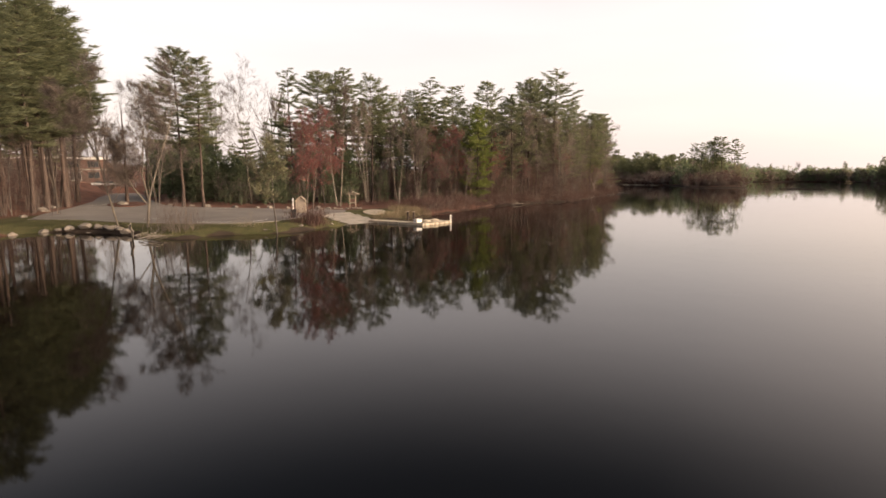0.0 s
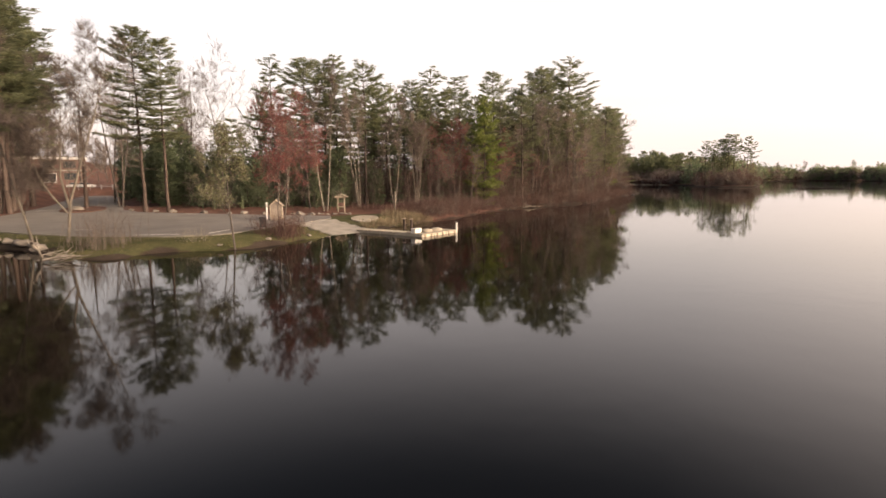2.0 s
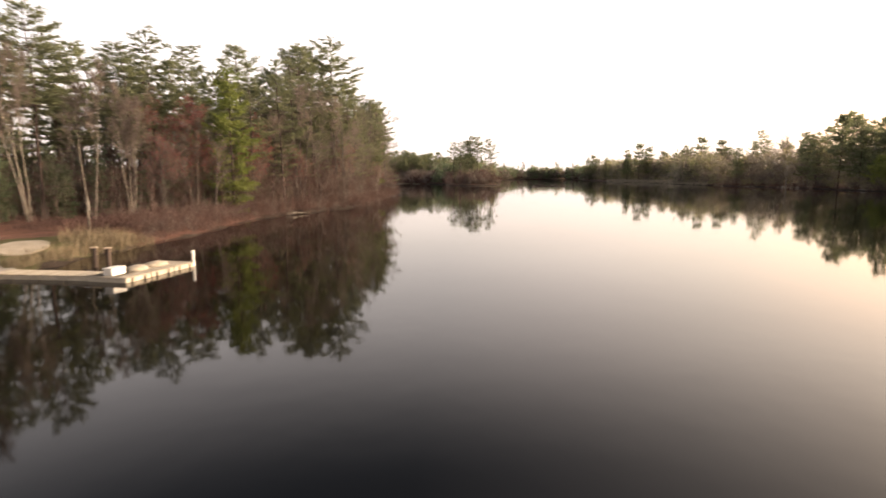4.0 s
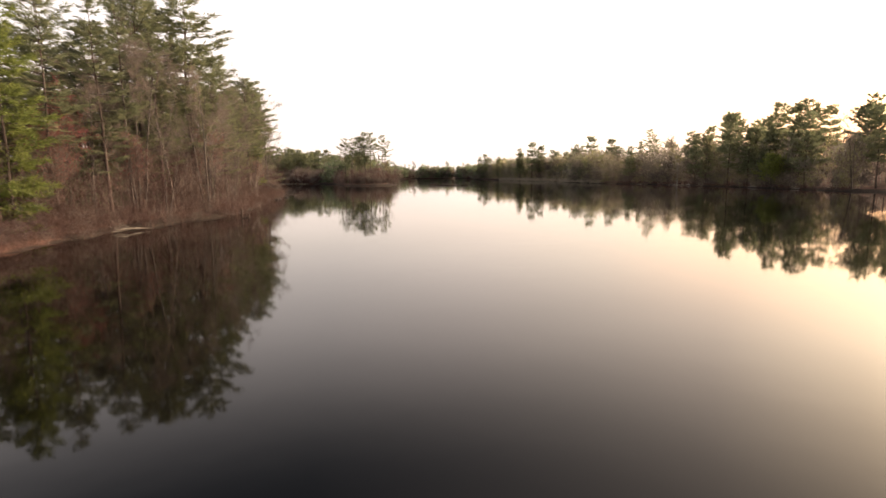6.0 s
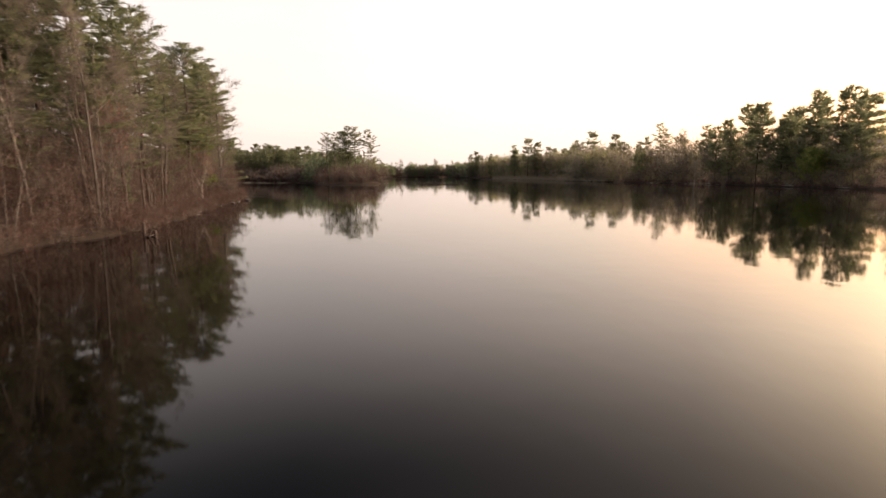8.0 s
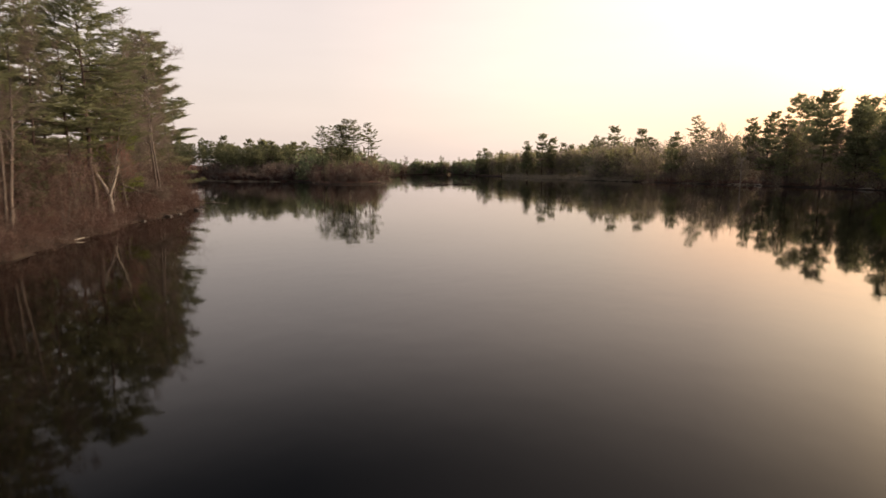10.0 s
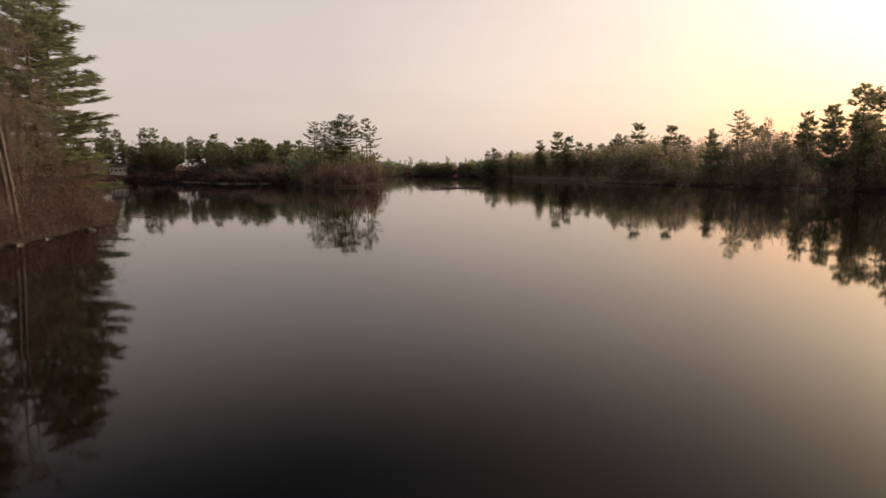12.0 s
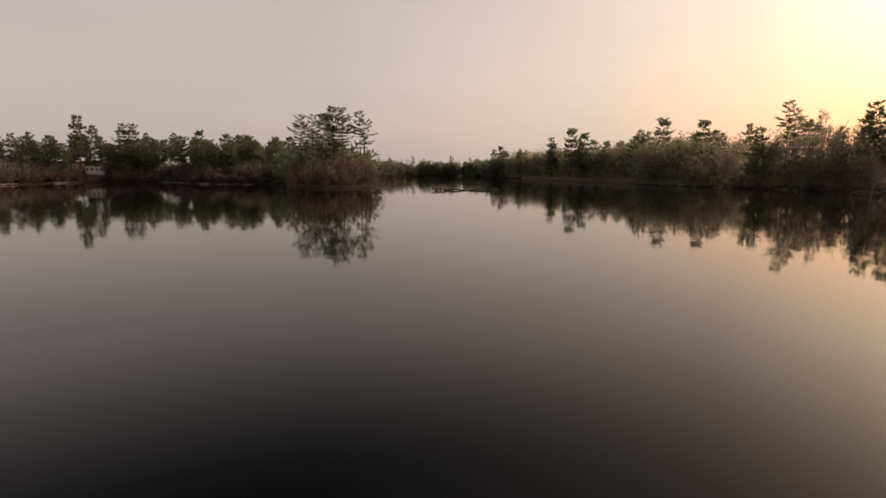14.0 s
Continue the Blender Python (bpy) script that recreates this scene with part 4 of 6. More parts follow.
for kind, x, y, h in (("pine_far", 201.8, 121.5, 25.5), ("pine_far", 200.5, 112.5, 24.6), ("pine_far", 211.2, 149.0, 21.8), ("pine_far", 209.3, 130.7, 24.5), ("pine_far", 205, 138, 22.5), ("pine_far", 197.5, 114.5, 23.0), ("pine_far", 206, 98, 26.0), ("pine_flat", 240.6, 191.0, 25.0),
                      ("pine_open", 240.8, 189.2, 21.3), ("bare", 247.8, 184.8, 18.0), ("pine_far", 255, 182.2, 19), ("pine_far", 238.5, 170, 21.5), ("pine_far", 273.2, 261.4, 24), ("pine_far", 275.5, 258, 23), ("pine_far", 275.0, 251.0, 23.6), ("pine_far", 259, 226, 20.7),
                      ("pine_far", 257.2, 218.3, 19.4), ("pine_far", 275.7, 300.5, 22.6), ("pine_far", 280.1, 296, 20.6), ("pine_far", 288.8, 324.7, 21.5), ("pine_far", 312.9, 372.2, 20.2), ("pine_far", 331.5, 411, 19.8), ("pine_far", 337, 424, 19.5),
                      ("pine_far", 79.5, 445.6, 30.3), ("pine_far", 85.5, 450.3, 29.8), ("pine_far", 59.9, 446, 24.8), ("pine_far", 69.4, 456, 23.6), ("pine_far", 99, 450, 28), ("pine_far", 103.5, 448, 28), ("pine_far", 110, 447.6, 26.4), ("pine_far", 121.8, 440.6, 26.6),
                      ("pine_far", 131, 438.4, 24.5), ("pine_far", 134, 440, 24.3), ("pine_far", 159.9, 441.5, 23.4), ("pine_far", 171, 437, 22.8), ("pine_far", 174.5, 439, 22.5)):
    plant(kind, x, y, h, group="tall pines of the far shores")
plant("willow", 193.0, 119.0, 10.2, group="trees of the east shore")


def merged(name, picks, label, category):
    """One object of many far trees: (kind, x, y, height)."""
    r = random.Random(3)
    V, F, I, base = [], [], [], 0
    mats = []
    for kind, x, y, h in picks:
        src = r.choice(KIND[kind])
        s = h / FULL[kind]
        m = np.array(pose(x, y, gz(x, y), 0, 0, r.uniform(0, 360)) @ Matrix.Diagonal((s, s, s, 1)))
        for ch in src.children:
            me = ch.data
            co = np.empty(len(me.vertices) * 3)
            me.vertices.foreach_get("co", co)
            V.append(co.reshape(-1, 3) @ m[:3, :3].T + m[:3, 3])
            for p in me.polygons:
                F.append(tuple(base + v for v in p.vertices))
                mt = me.materials[p.material_index]
                if mt not in mats:
                    mats.append(mt)
                I.append(mats.index(mt))
            base += len(me.vertices)
    me = bpy.data.meshes.new(name)
    me.from_pydata(np.concatenate(V).tolist(), [], F)
    for mt in mats:
        me.materials.append(mt)
    me.polygons.foreach_set("material_index", I)
    tagged(new(name, me), label, category, kind="stuff")


KIND["tiny_pine"] = [pine(s, 20, 0.2, 4.4, blades=6, blade=1.7, step=1.5, gap=0.12, label="far pine") for s in (44, 45)]
KIND["tiny_bare"] = [hardwood(s, 15, 1, label="far hardwood", twigs=8, reach=0.5, levels=1, tw_len=3.2, tw_w=0.16, fork=0.15, kids0=12) for s in (98, 99)]
FULL["tiny_pine"], FULL["tiny_bare"] = 20, 15
picks = []
rf = random.Random(12)
while len(picks) < 40:
    k = rf.random()
    if k < 0.45:
        u = rf.random()
        x, y = 165 + 200 * u + rf.uniform(-45, 4), 318 + 255 * u + rf.uniform(0, 60)
    elif k < 0.75:
        x, y = rf.uniform(280, 470), rf.uniform(562, 640)
    else:
        x, y = rf.uniform(340, 420), rf.uniform(430, 560)
    if signed(LAKE, [x], [y])[0] > 3:
        picks.append((rf.choice(("tiny_pine", "tiny_pine", "tiny_bare")), x, y, rf.uniform(11, 15)))
merged("east_woods", EAST_J, "leafless and budding hardwoods of the east shore", "woods")
merged("north_woods", NORTH_J, "leafless hardwoods of the north shore", "woods")
merged("far_woods", picks, "mixed pine and leafless woods at the far end of the lake", "woods")
picks = []
while len(picks) < 62:
    x, y = rf.uniform(-190, 46), rf.uniform(100, 290)
    d = signed(LAKE, [x], [y])[0]
    if d > 22 and signed(LOT, [x], [y])[0] > 9 and not (-160 < x < -95 and 140 < y < 195) and (y > 118 or x < -110):
        picks.append((rf.choice(("tiny_pine", "tiny_bare", "tiny_bare")), x, y, rf.uniform(13, 22)))
merged("back_woods", picks, "dense mixed woods behind the landing", "woods")
for k in ("tiny_pine", "tiny_bare"):
    for t in KIND[k]:
        for c in list(t.children):
            bpy.data.objects.remove(c)
        bpy.data.objects.remove(t)
for k in list(KIND):
    if k in ("tiny_pine", "tiny_bare"):
        continue
    for t in KIND[k]:
        if t not in PLANTED:
            for c in list(t.children):
                bpy.data.objects.remove(c)
            bpy.data.objects.remove(t)


# ---- undergrowth ----
def brush(name, spots, mat, label, category, tall, stems, seed, w=0.035, lean=0.35):
    """Clumps of thin upright stems and side twigs."""
    r = random.Random(seed)
    b = Build()
    xy = np.array(spots)
    zs = height(xy[:, 0], xy[:, 1])
    for (x, y), z in zip(spots, zs):
        size = r.uniform(0.55, 1.15)
        for _ in range(stems):
            p = Vector((x + r.gauss(0, 0.38), y + r.gauss(0, 0.38), z - 0.05))
            d = Vector((r.gauss(0, lean), r.gauss(0, lean), 1)).normalized() * tall * size * r.uniform(0.45, 1.1)
            side = Vector((r.uniform(-1, 1), r.uniform(-1, 1), 0)).normalized()
            b.blade(p, d, w, side)
            q = p + d * r.uniform(0.4, 0.8)
            e = (d.normalized() + rvec(r) * 0.8) * tall * 0.28
            b.blade(q, e, w * 0.7, side)
    ob = new(name, b.mesh(name, [M[mat]]))
    return tagged(ob, label, category, kind="stuff")


def thicket(name, spots, mats, label, tall, n, seed, blade=0.9, w=0.10, reach=0.42, span=(0.5, 1.1), stem=0.14):
    """Small leafless trees too many to count: a stem or two each, under a loose round crown of fine twigs."""
    r = random.Random(seed)
    b = Build()
    xy = np.array(spots)
    zs = height(xy[:, 0], xy[:, 1])
    for (x, y), z in zip(spots, zs):
        t = tall * r.uniform(*span)
        rad = t * reach * r.uniform(0.7, 1.2)
        lobes = [(r.gauss(0, 0.45) * rad, r.gauss(0, 0.45) * rad, r.uniform(0.10, 0.82) * t, r.uniform(0.45, 0.75)) for _ in range(5)]
        b.slot = 0
        for _ in range(2):
            b.blade(Vector((x + r.gauss(0, 0.3), y + r.gauss(0, 0.3), z - 0.1)), Vector((r.gauss(0, 0.12), r.gauss(0, 0.12), 1)) * t * 0.8, stem, Vector((r.uniform(-1, 1), r.uniform(-1, 1), 0)).normalized())
        b.slot = r.randrange(len(mats))
        for _ in range(n):
            lx, ly, lz, lr = r.choice(lobes)
            q = rvec(r) * r.random() ** 0.4
            p = Vector((x + lx + q.x * rad * lr, y + ly + q.y * rad * lr, z + min(lz + q.z * min(rad, t * 0.3) * lr * 1.1, t)))
            d = (Vector((q.x * 0.7, q.y * 0.7, 0.55)) + rvec(r) * 0.7).normalized() * blade * r.uniform(0.6, 1.4)
            b.blade(p, d, w, d.cross(rvec(r)).normalized())
    return tagged(new(name, b.mesh(name, [M[k] for k in mats])), label, "brush", kind="stuff")


def shore_spots(n, line, lo, hi, seed, least=0.05):
    r = random.Random(seed)
    seg = [(Vector(a), Vector(b)) for a, b in zip(line, line[1:])]
    ln = [(b - a).length for a, b in seg]
    out = []
    while len(out) < n:
        a, b = r.choices(seg, ln)[0]
        p = a.lerp(b, r.random())
        nrm = Vector((-(b - a).y, (b - a).x)).normalized()
        q = p + nrm * r.uniform(lo, hi)
        out.append((q.x, q.y))
    xy = np.array(out)
    d = signed(LAKE, xy[:, 0], xy[:, 1])
    return [s for s, k in zip(out, d) if k > least]


def off_lot(spots):
    return [p for p, k in zip(spots, signed(LOT, *np.array(spots).T)) if k > 1.2]


POINT = [(-3, 79)] + SHORE_POINT[:19]

brush("wood_brush", shore_spots(1500, POINT, 4, 16, 3), "brush", "red-brown undergrowth beneath the trees", "brush", 1.3, 13, 4)
brush("sapling_thicket", shore_spots(1000, [(-24, 92), (-8, 92)] + POINT[3:], 3, 26, 5), "twig", "thicket of thin leafless saplings in the woods", "saplings", 6.0, 4, 6, w=0.04, lean=0.16)
thicket("rise_saplings", off_lot(shore_spots(340, [(-110, 148), (-64, 79), (-54, 60)], -18, 3, 37)), ["twig", "brush", "brush"], "leafless red-brown saplings on the leaf-littered rise", 8.5, 80, 38, blade=0.9, w=0.042, stem=0.06, reach=0.30)
thicket("lot_thicket", [s for s in [(-62 + 46 * random.Random(i).random(), 90 + 34 * random.Random(i + 999).random()) for i in range(260)] if signed(LOT, [s[0]], [s[1]])[0] > 9], ["needles_dark", "twig", "needles_dark", "twig"], "evergreen saplings and leafless brush behind the lot", 6.5, 110, 39, blade=0.7, w=0.06)
brush("rise_thicket", shore_spots(260, [(-100, 130), (-62, 76), (-52, 60)], -24, 6, 7), "twig", "thin leafless saplings on the leaf-littered rise", "saplings", 4.5, 5, 8, w=0.05, lean=0.10)
EAST = SHORE_EAST[::-1][4:] + [(333, 422)]


def east_spots(n, lo, hi, seed):
    out = [(x, y) for x, y in shore_spots(n, EAST, lo, hi, seed) if math.hypot(x - 217.6, y - 164) > 5.5 and abs((x - 16) * -0.215 + (y - 64) * 0.977) > 1.9]
    d = signed(LAKE, *np.array(out).T)
    return [s for s, k in zip(out, d) if s[1] < 245 or k > 7]


thicket("east_thicket", east_spots(720, -30, -3, 9), ["twig_tan_hazed", "twig_tan_hazed", "bud_olive", "twig"], "leafless and budding tan woods of the east shore, paled for haze", 17.5, 190, 10, blade=1.25, w=0.25, reach=0.26, span=(0.6, 1.04))
thicket("east_edge", east_spots(650, -7, -0.8, 29), ["twig", "twig_tan_hazed", "twig", "bud_olive"], "low leafless growth along the east bank", 6.0, 90, 30, blade=0.8, w=0.16, reach=0.42)
thicket("east_far_thicket", [s for s in east_spots(760, -26, -2, 45) if s[1] > 226], ["twig_tan_hazed", "bud_olive", "twig", "needles"], "budding and leafless woods along the sandy shore", 19.0, 120, 46, blade=1.5, w=0.48, reach=0.26, span=(0.7, 1.03))
thicket("lake_end_thicket", shore_spots(380, [(225, 430), (300, 535), (360, 560), (392, 535), (372, 480), (333, 422)], 2, 22, 47), ["twig", "needles", "needles_dark"], "dense dark woods closing the far end of the lake", 13.5, 80, 48, blade=2.2, w=0.9, reach=0.36, span=(0.75, 1.02))
house_gap = [s for s in shore_spots(680, [(20, 330), (34, 365)] + SHORE_NORTH[:8], 6, 46, 11) if clear_of_houses(np.array(s[0]), np.array(s[1]))]
thicket("north_thicket", house_gap, ["twig", "twig", "brush", "twig"], "leafless brown woods of the north shore", 9.5, 85, 12, blade=1.4, w=0.36, reach=0.32, span=(0.5, 1.05))
thicket("north_back", [q for q in shore_spots(330, SHORE_NORTH[:8], 26, 60, 61) if clear_of_houses(np.array(q[0]), np.array(q[1]))], ["needles_dark", "needles", "twig"], "dense evergreen woods behind the north shore", 13.5, 90, 62, blade=1.6, w=0.5, reach=0.30, span=(0.7, 1.05))
thicket("north_edge", shore_spots(420, SHORE_NORTH[:8], 1.5, 10, 31), ["brush", "twig", "brush"], "red-brown brush along the north shore", 3.6, 70, 32, blade=1.2, w=0.30, reach=0.6)
thicket("island_thicket", shore_spots(330, SHORE_NORTH[7:16], 0, 20, 13), ["twig", "twig", "brush", "brush"], "leafless thicket on the low island", 8.5, 90, 14, blade=1.2, w=0.12, reach=0.26, span=(0.3, 1.1))
thicket("far_edge", shore_spots(420, SHORE_NORTH[15:] + [(333, 422)], 0.5, 7, 27), ["twig", "needles_dark", "brush"], "low growth at the far end of the lake", 9.0, 40, 28, blade=2.0, w=0.8, reach=0.4)
thicket("far_thicket", shore_spots(700, SHORE_NORTH[14:] + [(333, 422)], 1, 34, 17), ["twig", "needles", "needles_dark", "needles_dark"], "mixed woods at the far end of the lake", 15.5, 75, 18, blade=2.2, w=0.9, reach=0.30, span=(0.72, 1.02))
thicket("point_thicket", shore_spots(560, [(-24, 93), (-8, 93)] + POINT[3:], 4, 30, 19), ["brush", "brush", "brush", "needles_dark", "twig"], "leafless saplings and low evergreens in the woods", 9.5, 130, 20, blade=0.8, w=0.045, stem=0.09)
rb = random.Random(71)
thicket("back_thicket", [(rb.uniform(-46, 16), rb.uniform(120, 150)) for _ in range(150)], ["needles_dark", "twig", "needles_dark"], "dense evergreen and leafless growth deep in the woods", 11.0, 75, 72, blade=1.2, w=0.30, reach=0.32, span=(0.6, 1.1))
thicket("bank_saplings", shore_spots(300, POINT[4:], 1.5, 9, 51), ["brush", "twig", "brush", "brush"], "red-brown leafless saplings at the edge of the woods", 9.0, 180, 52, blade=0.85, w=0.034, reach=0.40, stem=0.07)
rz = random.Random(41)
tip = [(rz.uniform(33, 56), rz.uniform(142, 200)) for _ in range(420)]
tip = [s for s, k in zip(tip, signed(LAKE, *np.array(tip).T)) if 1.0 < k < 16]
thicket("tip_thicket", tip, ["brush", "brush", "brush", "twig"], "dense red-brown thicket at the tip of the point", 6.5, 150, 42, blade=0.75, w=0.036, reach=0.45, stem=0.06)
thicket("shore_brush", shore_spots(1900, POINT, -1.1, 6.0, 1, -0.75), ["brush", "brush", "twig", "brush", "brush"], "dense red-brown leafless brush along the water", 2.3, 52, 2, blade=0.62, w=0.026, reach=0.5, stem=0.03)
brush("shore_reeds", [q for q in shore_spots(1500, [(227, 198), (233, 218), (246, 246), (263, 268), (272, 300), (300, 360)], -5, -0.4, 63) if q[1] > 212], "twig_tan_hazed", "strip of dry tan reeds along the far shore", "reeds", 1.9, 9, 64, w=0.16, lean=0.3)
brush("east_brush", [q for q in shore_spots(700, EAST[:16], -4, 0.5, 15) if q[1] < 212], "brush", "low red-brown brush on the east bank", "brush", 1.6, 9, 16, w=0.10)


# ---- the landing ----
def sheet(name, outline, z, mat, label, category, thick=0.05):
    """A flat slab with its top at z (or at each corner's own height)."""
    bm = bmesh.new()
    zs = z if isinstance(z, (list, tuple)) else [z] * len(outline)
    top = bm.faces.new([bm.verts.new((x, y, k)) for (x, y), k in zip(outline, zs)])
    if top.normal.z < 0:
        top.normal_flip()
    bm.normal_update()
    ext = bmesh.ops.extrude_face_region(bm, geom=[top])
    bmesh.ops.translate(bm, vec=(0, 0, -thick), verts=[v for v in ext["geom"] if isinstance(v, bmesh.types.BMVert)])
    bmesh.ops.triangulate(bm, faces=bm.faces[:])
    bmesh.ops.recalc_face_normals(bm, faces=bm.faces[:])
    me = bpy.data.meshes.new(name)
    bm.to_mesh(me)
    bm.free()
    me.materials.append(M[mat])
    return tagged(new(name, me), label, category, kind="structure")


sheet("parking_lot", LOT, 0.83, "asphalt", "worn grey asphalt parking lot beside the lake", "parking lot", 0.10)
ru = (RAMP_B - RAMP_A).normalized()
rn = Vector((-ru.y, ru.x))
for i in range(5):
    a, b = RAMP_A.lerp(RAMP_B, i / 5 + 0.004), RAMP_A.lerp(RAMP_B, (i + 1) / 5 - 0.004)
    za, zb = 0.82 - 0.98 * i / 5, 0.82 - 0.98 * (i + 1) / 5
    q = [a + rn * 2.6, a - rn * 3.0, b - rn * 2.5, b + rn * 2.2]
    sheet("boat_ramp", [(p.x, p.y) for p in q], [za, za, zb, zb], "concrete", "pale concrete boat ramp slab sloping into the water", "boat ramp", 0.16)
oval = [(-10.3 + 1.55 * math.cos(a), 73.4 + 2.9 * math.sin(a)) for a in np.linspace(0, 6.283, 28, endpoint=False)]
sheet("sand_patch", oval, [gz(x, y) + 0.09 for x, y in oval], "gravel", "oval patch of pale sand in the grass", "sand", 0.12)
isl = [(-55.4 - 4.2 * math.cos(a) - 2.5 * math.sin(a), 89.8 + 7.2 * math.cos(a) - 1.45 * math.sin(a)) for a in np.linspace(0, 6.283, 28, endpoint=False)]
sheet("lot_island", isl, 0.93, "ground", "low leaf-littered island in the lot", "traffic island", 0.14)
EDGE = [Vector(p) for p in LOT[:7]]
for a, b in zip(EDGE, EDGE[1:]):
    n = Vector(((b - a).y, -(b - a).x)).normalized()
    q = [a, b, b + n * 0.42, a + n * 0.36]
    sheet("gravel_edge", [(p.x, p.y) for p in q], 0.845, "grit", "pale gravel strip along the lot's edge", "gravel edge", 0.09)
for x, y, a, ln in ((-24.5, 54.9, 12, 3.4), (-20.4, 57.4, 75, 2.8), (-33.5, 59.0, 20, 1.6), (-34, 80.2, -16, 2.6), (-59.5, 89, 60, 4.2)):
    u = Vector((math.cos(radians(a)), math.sin(radians(a)))) * ln / 2
    w = Vector((-u.y, u.x)).normalized() * 0.07
    c = Vector((x, y))
    q = [c - u - w, c + u - w, c + u + w, c - u + w]
    sheet("painted_line", [(p.x, p.y) for p in q], 0.836, "white", "worn white painted line on asphalt", "road marking", 0.02)


def boulder(x, y, size, seed, flat=0.62, label="pale granite boulder", group="boulders along the bank", z=None, mat="stone"):
    r = random.Random(seed)
    bm = bmesh.new()
    bmesh.ops.create_icosphere(bm, subdivisions=3, radius=0.5)
    planes = [(rvec(r), r.uniform(0.27, 0.40)) for _ in range(11)]
    off = Vector((seed * 3.1, seed * 1.7, 0))
    for v in bm.verts:
        for nrm, dist in planes:
            v.co -= nrm * max(0.0, v.co.dot(nrm) - dist)
        v.co *= 1.25 * (1 + 0.10 * noise.noise(v.co * 4 + off) + 0.05 * noise.noise(v.co * 11 + off))
        v.co.z = max(-0.3, v.co.z) * flat
    me = bpy.data.meshes.new("boulder")
    bm.to_mesh(me)
    bm.free()
    me.materials.append(M[mat])
    ob = new("boulder", me)
    ob.matrix_world = pose(x, y, (gz(x, y) if z is None else z) + size * 0.10, 0, 0, r.uniform(0, 360)) @ Matrix.Diagonal((size * r.uniform(1.0, 1.4), size, size, 1))
    tagged(ob, label, "boulder", group)


for i, (x, y, s) in enumerate(((-40.3, 51.8, 1.3), (-39.2, 52.4, 0.9), (-38.2, 52.7, 1.6), (-36.9, 52.9, 1.9), (-35.4, 52.9, 1.5), (-34.4, 52.5, 1.1), (-33.4, 52.1, 1.9), (-32.2, 51.4, 1.2), (-30.6, 50.1, 1.5), (-41.5, 49.5, 1.2), (-42.3, 47.8, 1.0),
                               (-28.9, 48.7, 0.8), (-15.2, 55.0, 0.6), (-12.9, 58.9, 0.7), (-11.6, 60.4, 0.8), (-17.8, 51.6, 0.5), (-39.9, 50.9, 0.7), (-35.9, 52.0, 0.7))):
    boulder(x, y, s * 0.56, i + 1, flat=0.66, label="large pale granite boulder at the water's edge" if s > 1.2 else "pale boulder at the water's edge")
for i, (x, y, s) in enumerate(((-38.2, 83.0, 0.9), (-33.5, 82.0, 0.8), (-29.6, 81.0, 0.6), (-27.4, 80.4, 0.9), (-46.5, 87.0, 0.8), (-19.3, 78.0, 1.0), (-17.8, 77.8, 0.7), (-24.3, 79.4, 0.7), (-41.6, 84.6, 0.7))):
    boulder(x, y, s, i + 40, label="pale boulder bordering the parking lot", group="boulders bordering the lot")
boulder(-54.4, 87.2, 1.2, 60, label="pale boulder on the lot's island", z=0.9)
for i, (x, y, s) in enumerate(((-58.5, 74.5, 1.2), (-55.2, 71.2, 1.0), (-61.8, 80.5, 1.1), (-50.2, 61.5, 0.8), (-60.2, 79.0, 0.6))):
    boulder(x, y, s, i + 70, label="boulder half sunk in red leaf litter", group="boulders on the rise")


def utility_pole(x, y, top):
    t = thing("utility_pole", pose(x, y, gz(x, y), 0, 0, 25), "tall grey wooden utility pole with a crossarm", "utility pole")
    h = top - gz(x, y)
    b = Build()
    b.tube([Vector((0, 0, -0.5)), Vector((0, 0, h / 2)), Vector((0, 0, h))], [0.17, 0.14, 0.11], 10, True)
    part("pole", b, M["grey_bark"], t, smooth=True)
    b = Build()
    b.box((-1.5, 0.10, h - 0.95), (1.5, 0.22, h - 0.80))
    part("crossarm", b, M["lumber"], t)
    for u in (-1.35, -0.6, 0.6, 1.35):
        b = Build()
        b.tube([Vector((u, 0.16, h - 0.80)), Vector((u, 0.16, h - 0.62))], [0.05, 0.035], 8, True)
        part("insulator", b, M["white"], t)


for i, (x, y, s) in enumerate(((46.9, 158.0, 0.9), (48.8, 161.0, 0.6), (52.2, 166.5, 1.1), (52.6, 171.2, 0.7), (43.4, 153.0, 0.6), (54.5, 173.5, 0.7))):
    boulder(x, y, s, i + 80, label="dark wet rock in the shallows", group="rocks off the point", z=-0.12, mat="wet_stone")
for i in range(14):
    x = rt.uniform(-15, -12.2)
    boulder(-20.5 + i * 0.55 + rt.uniform(-0.2, 0.2), 79.6 + rt.uniform(-0.5, 0.5) + (i > 8) * 0.3, rt.uniform(0.25, 0.5), i + 100, label="small stone in the border by the kiosk", group="stones by the kiosk")


def solid(name, lo, hi, mat, parent, label="", bevel=0.02, m=None):
    """A box part with eased edges."""
    bm = bmesh.new()
    bmesh.ops.create_cube(bm, size=1.0)
    for v in bm.verts:
        v.co = Vector([lo[i] + (v.co[i] + 0.5) * (hi[i] - lo[i]) for i in range(3)])
    if bevel:
        bmesh.ops.bevel(bm, geom=bm.edges[:], offset=bevel, segments=1, affect="EDGES")
    if m:
        bm.transform(m)
    me = bpy.data.meshes.new(name)
    bm.to_mesh(me)
    bm.free()
    me.materials.append(M[mat])
    ob = new(name, me)
    ob.parent = parent
    return tagged(ob, label)


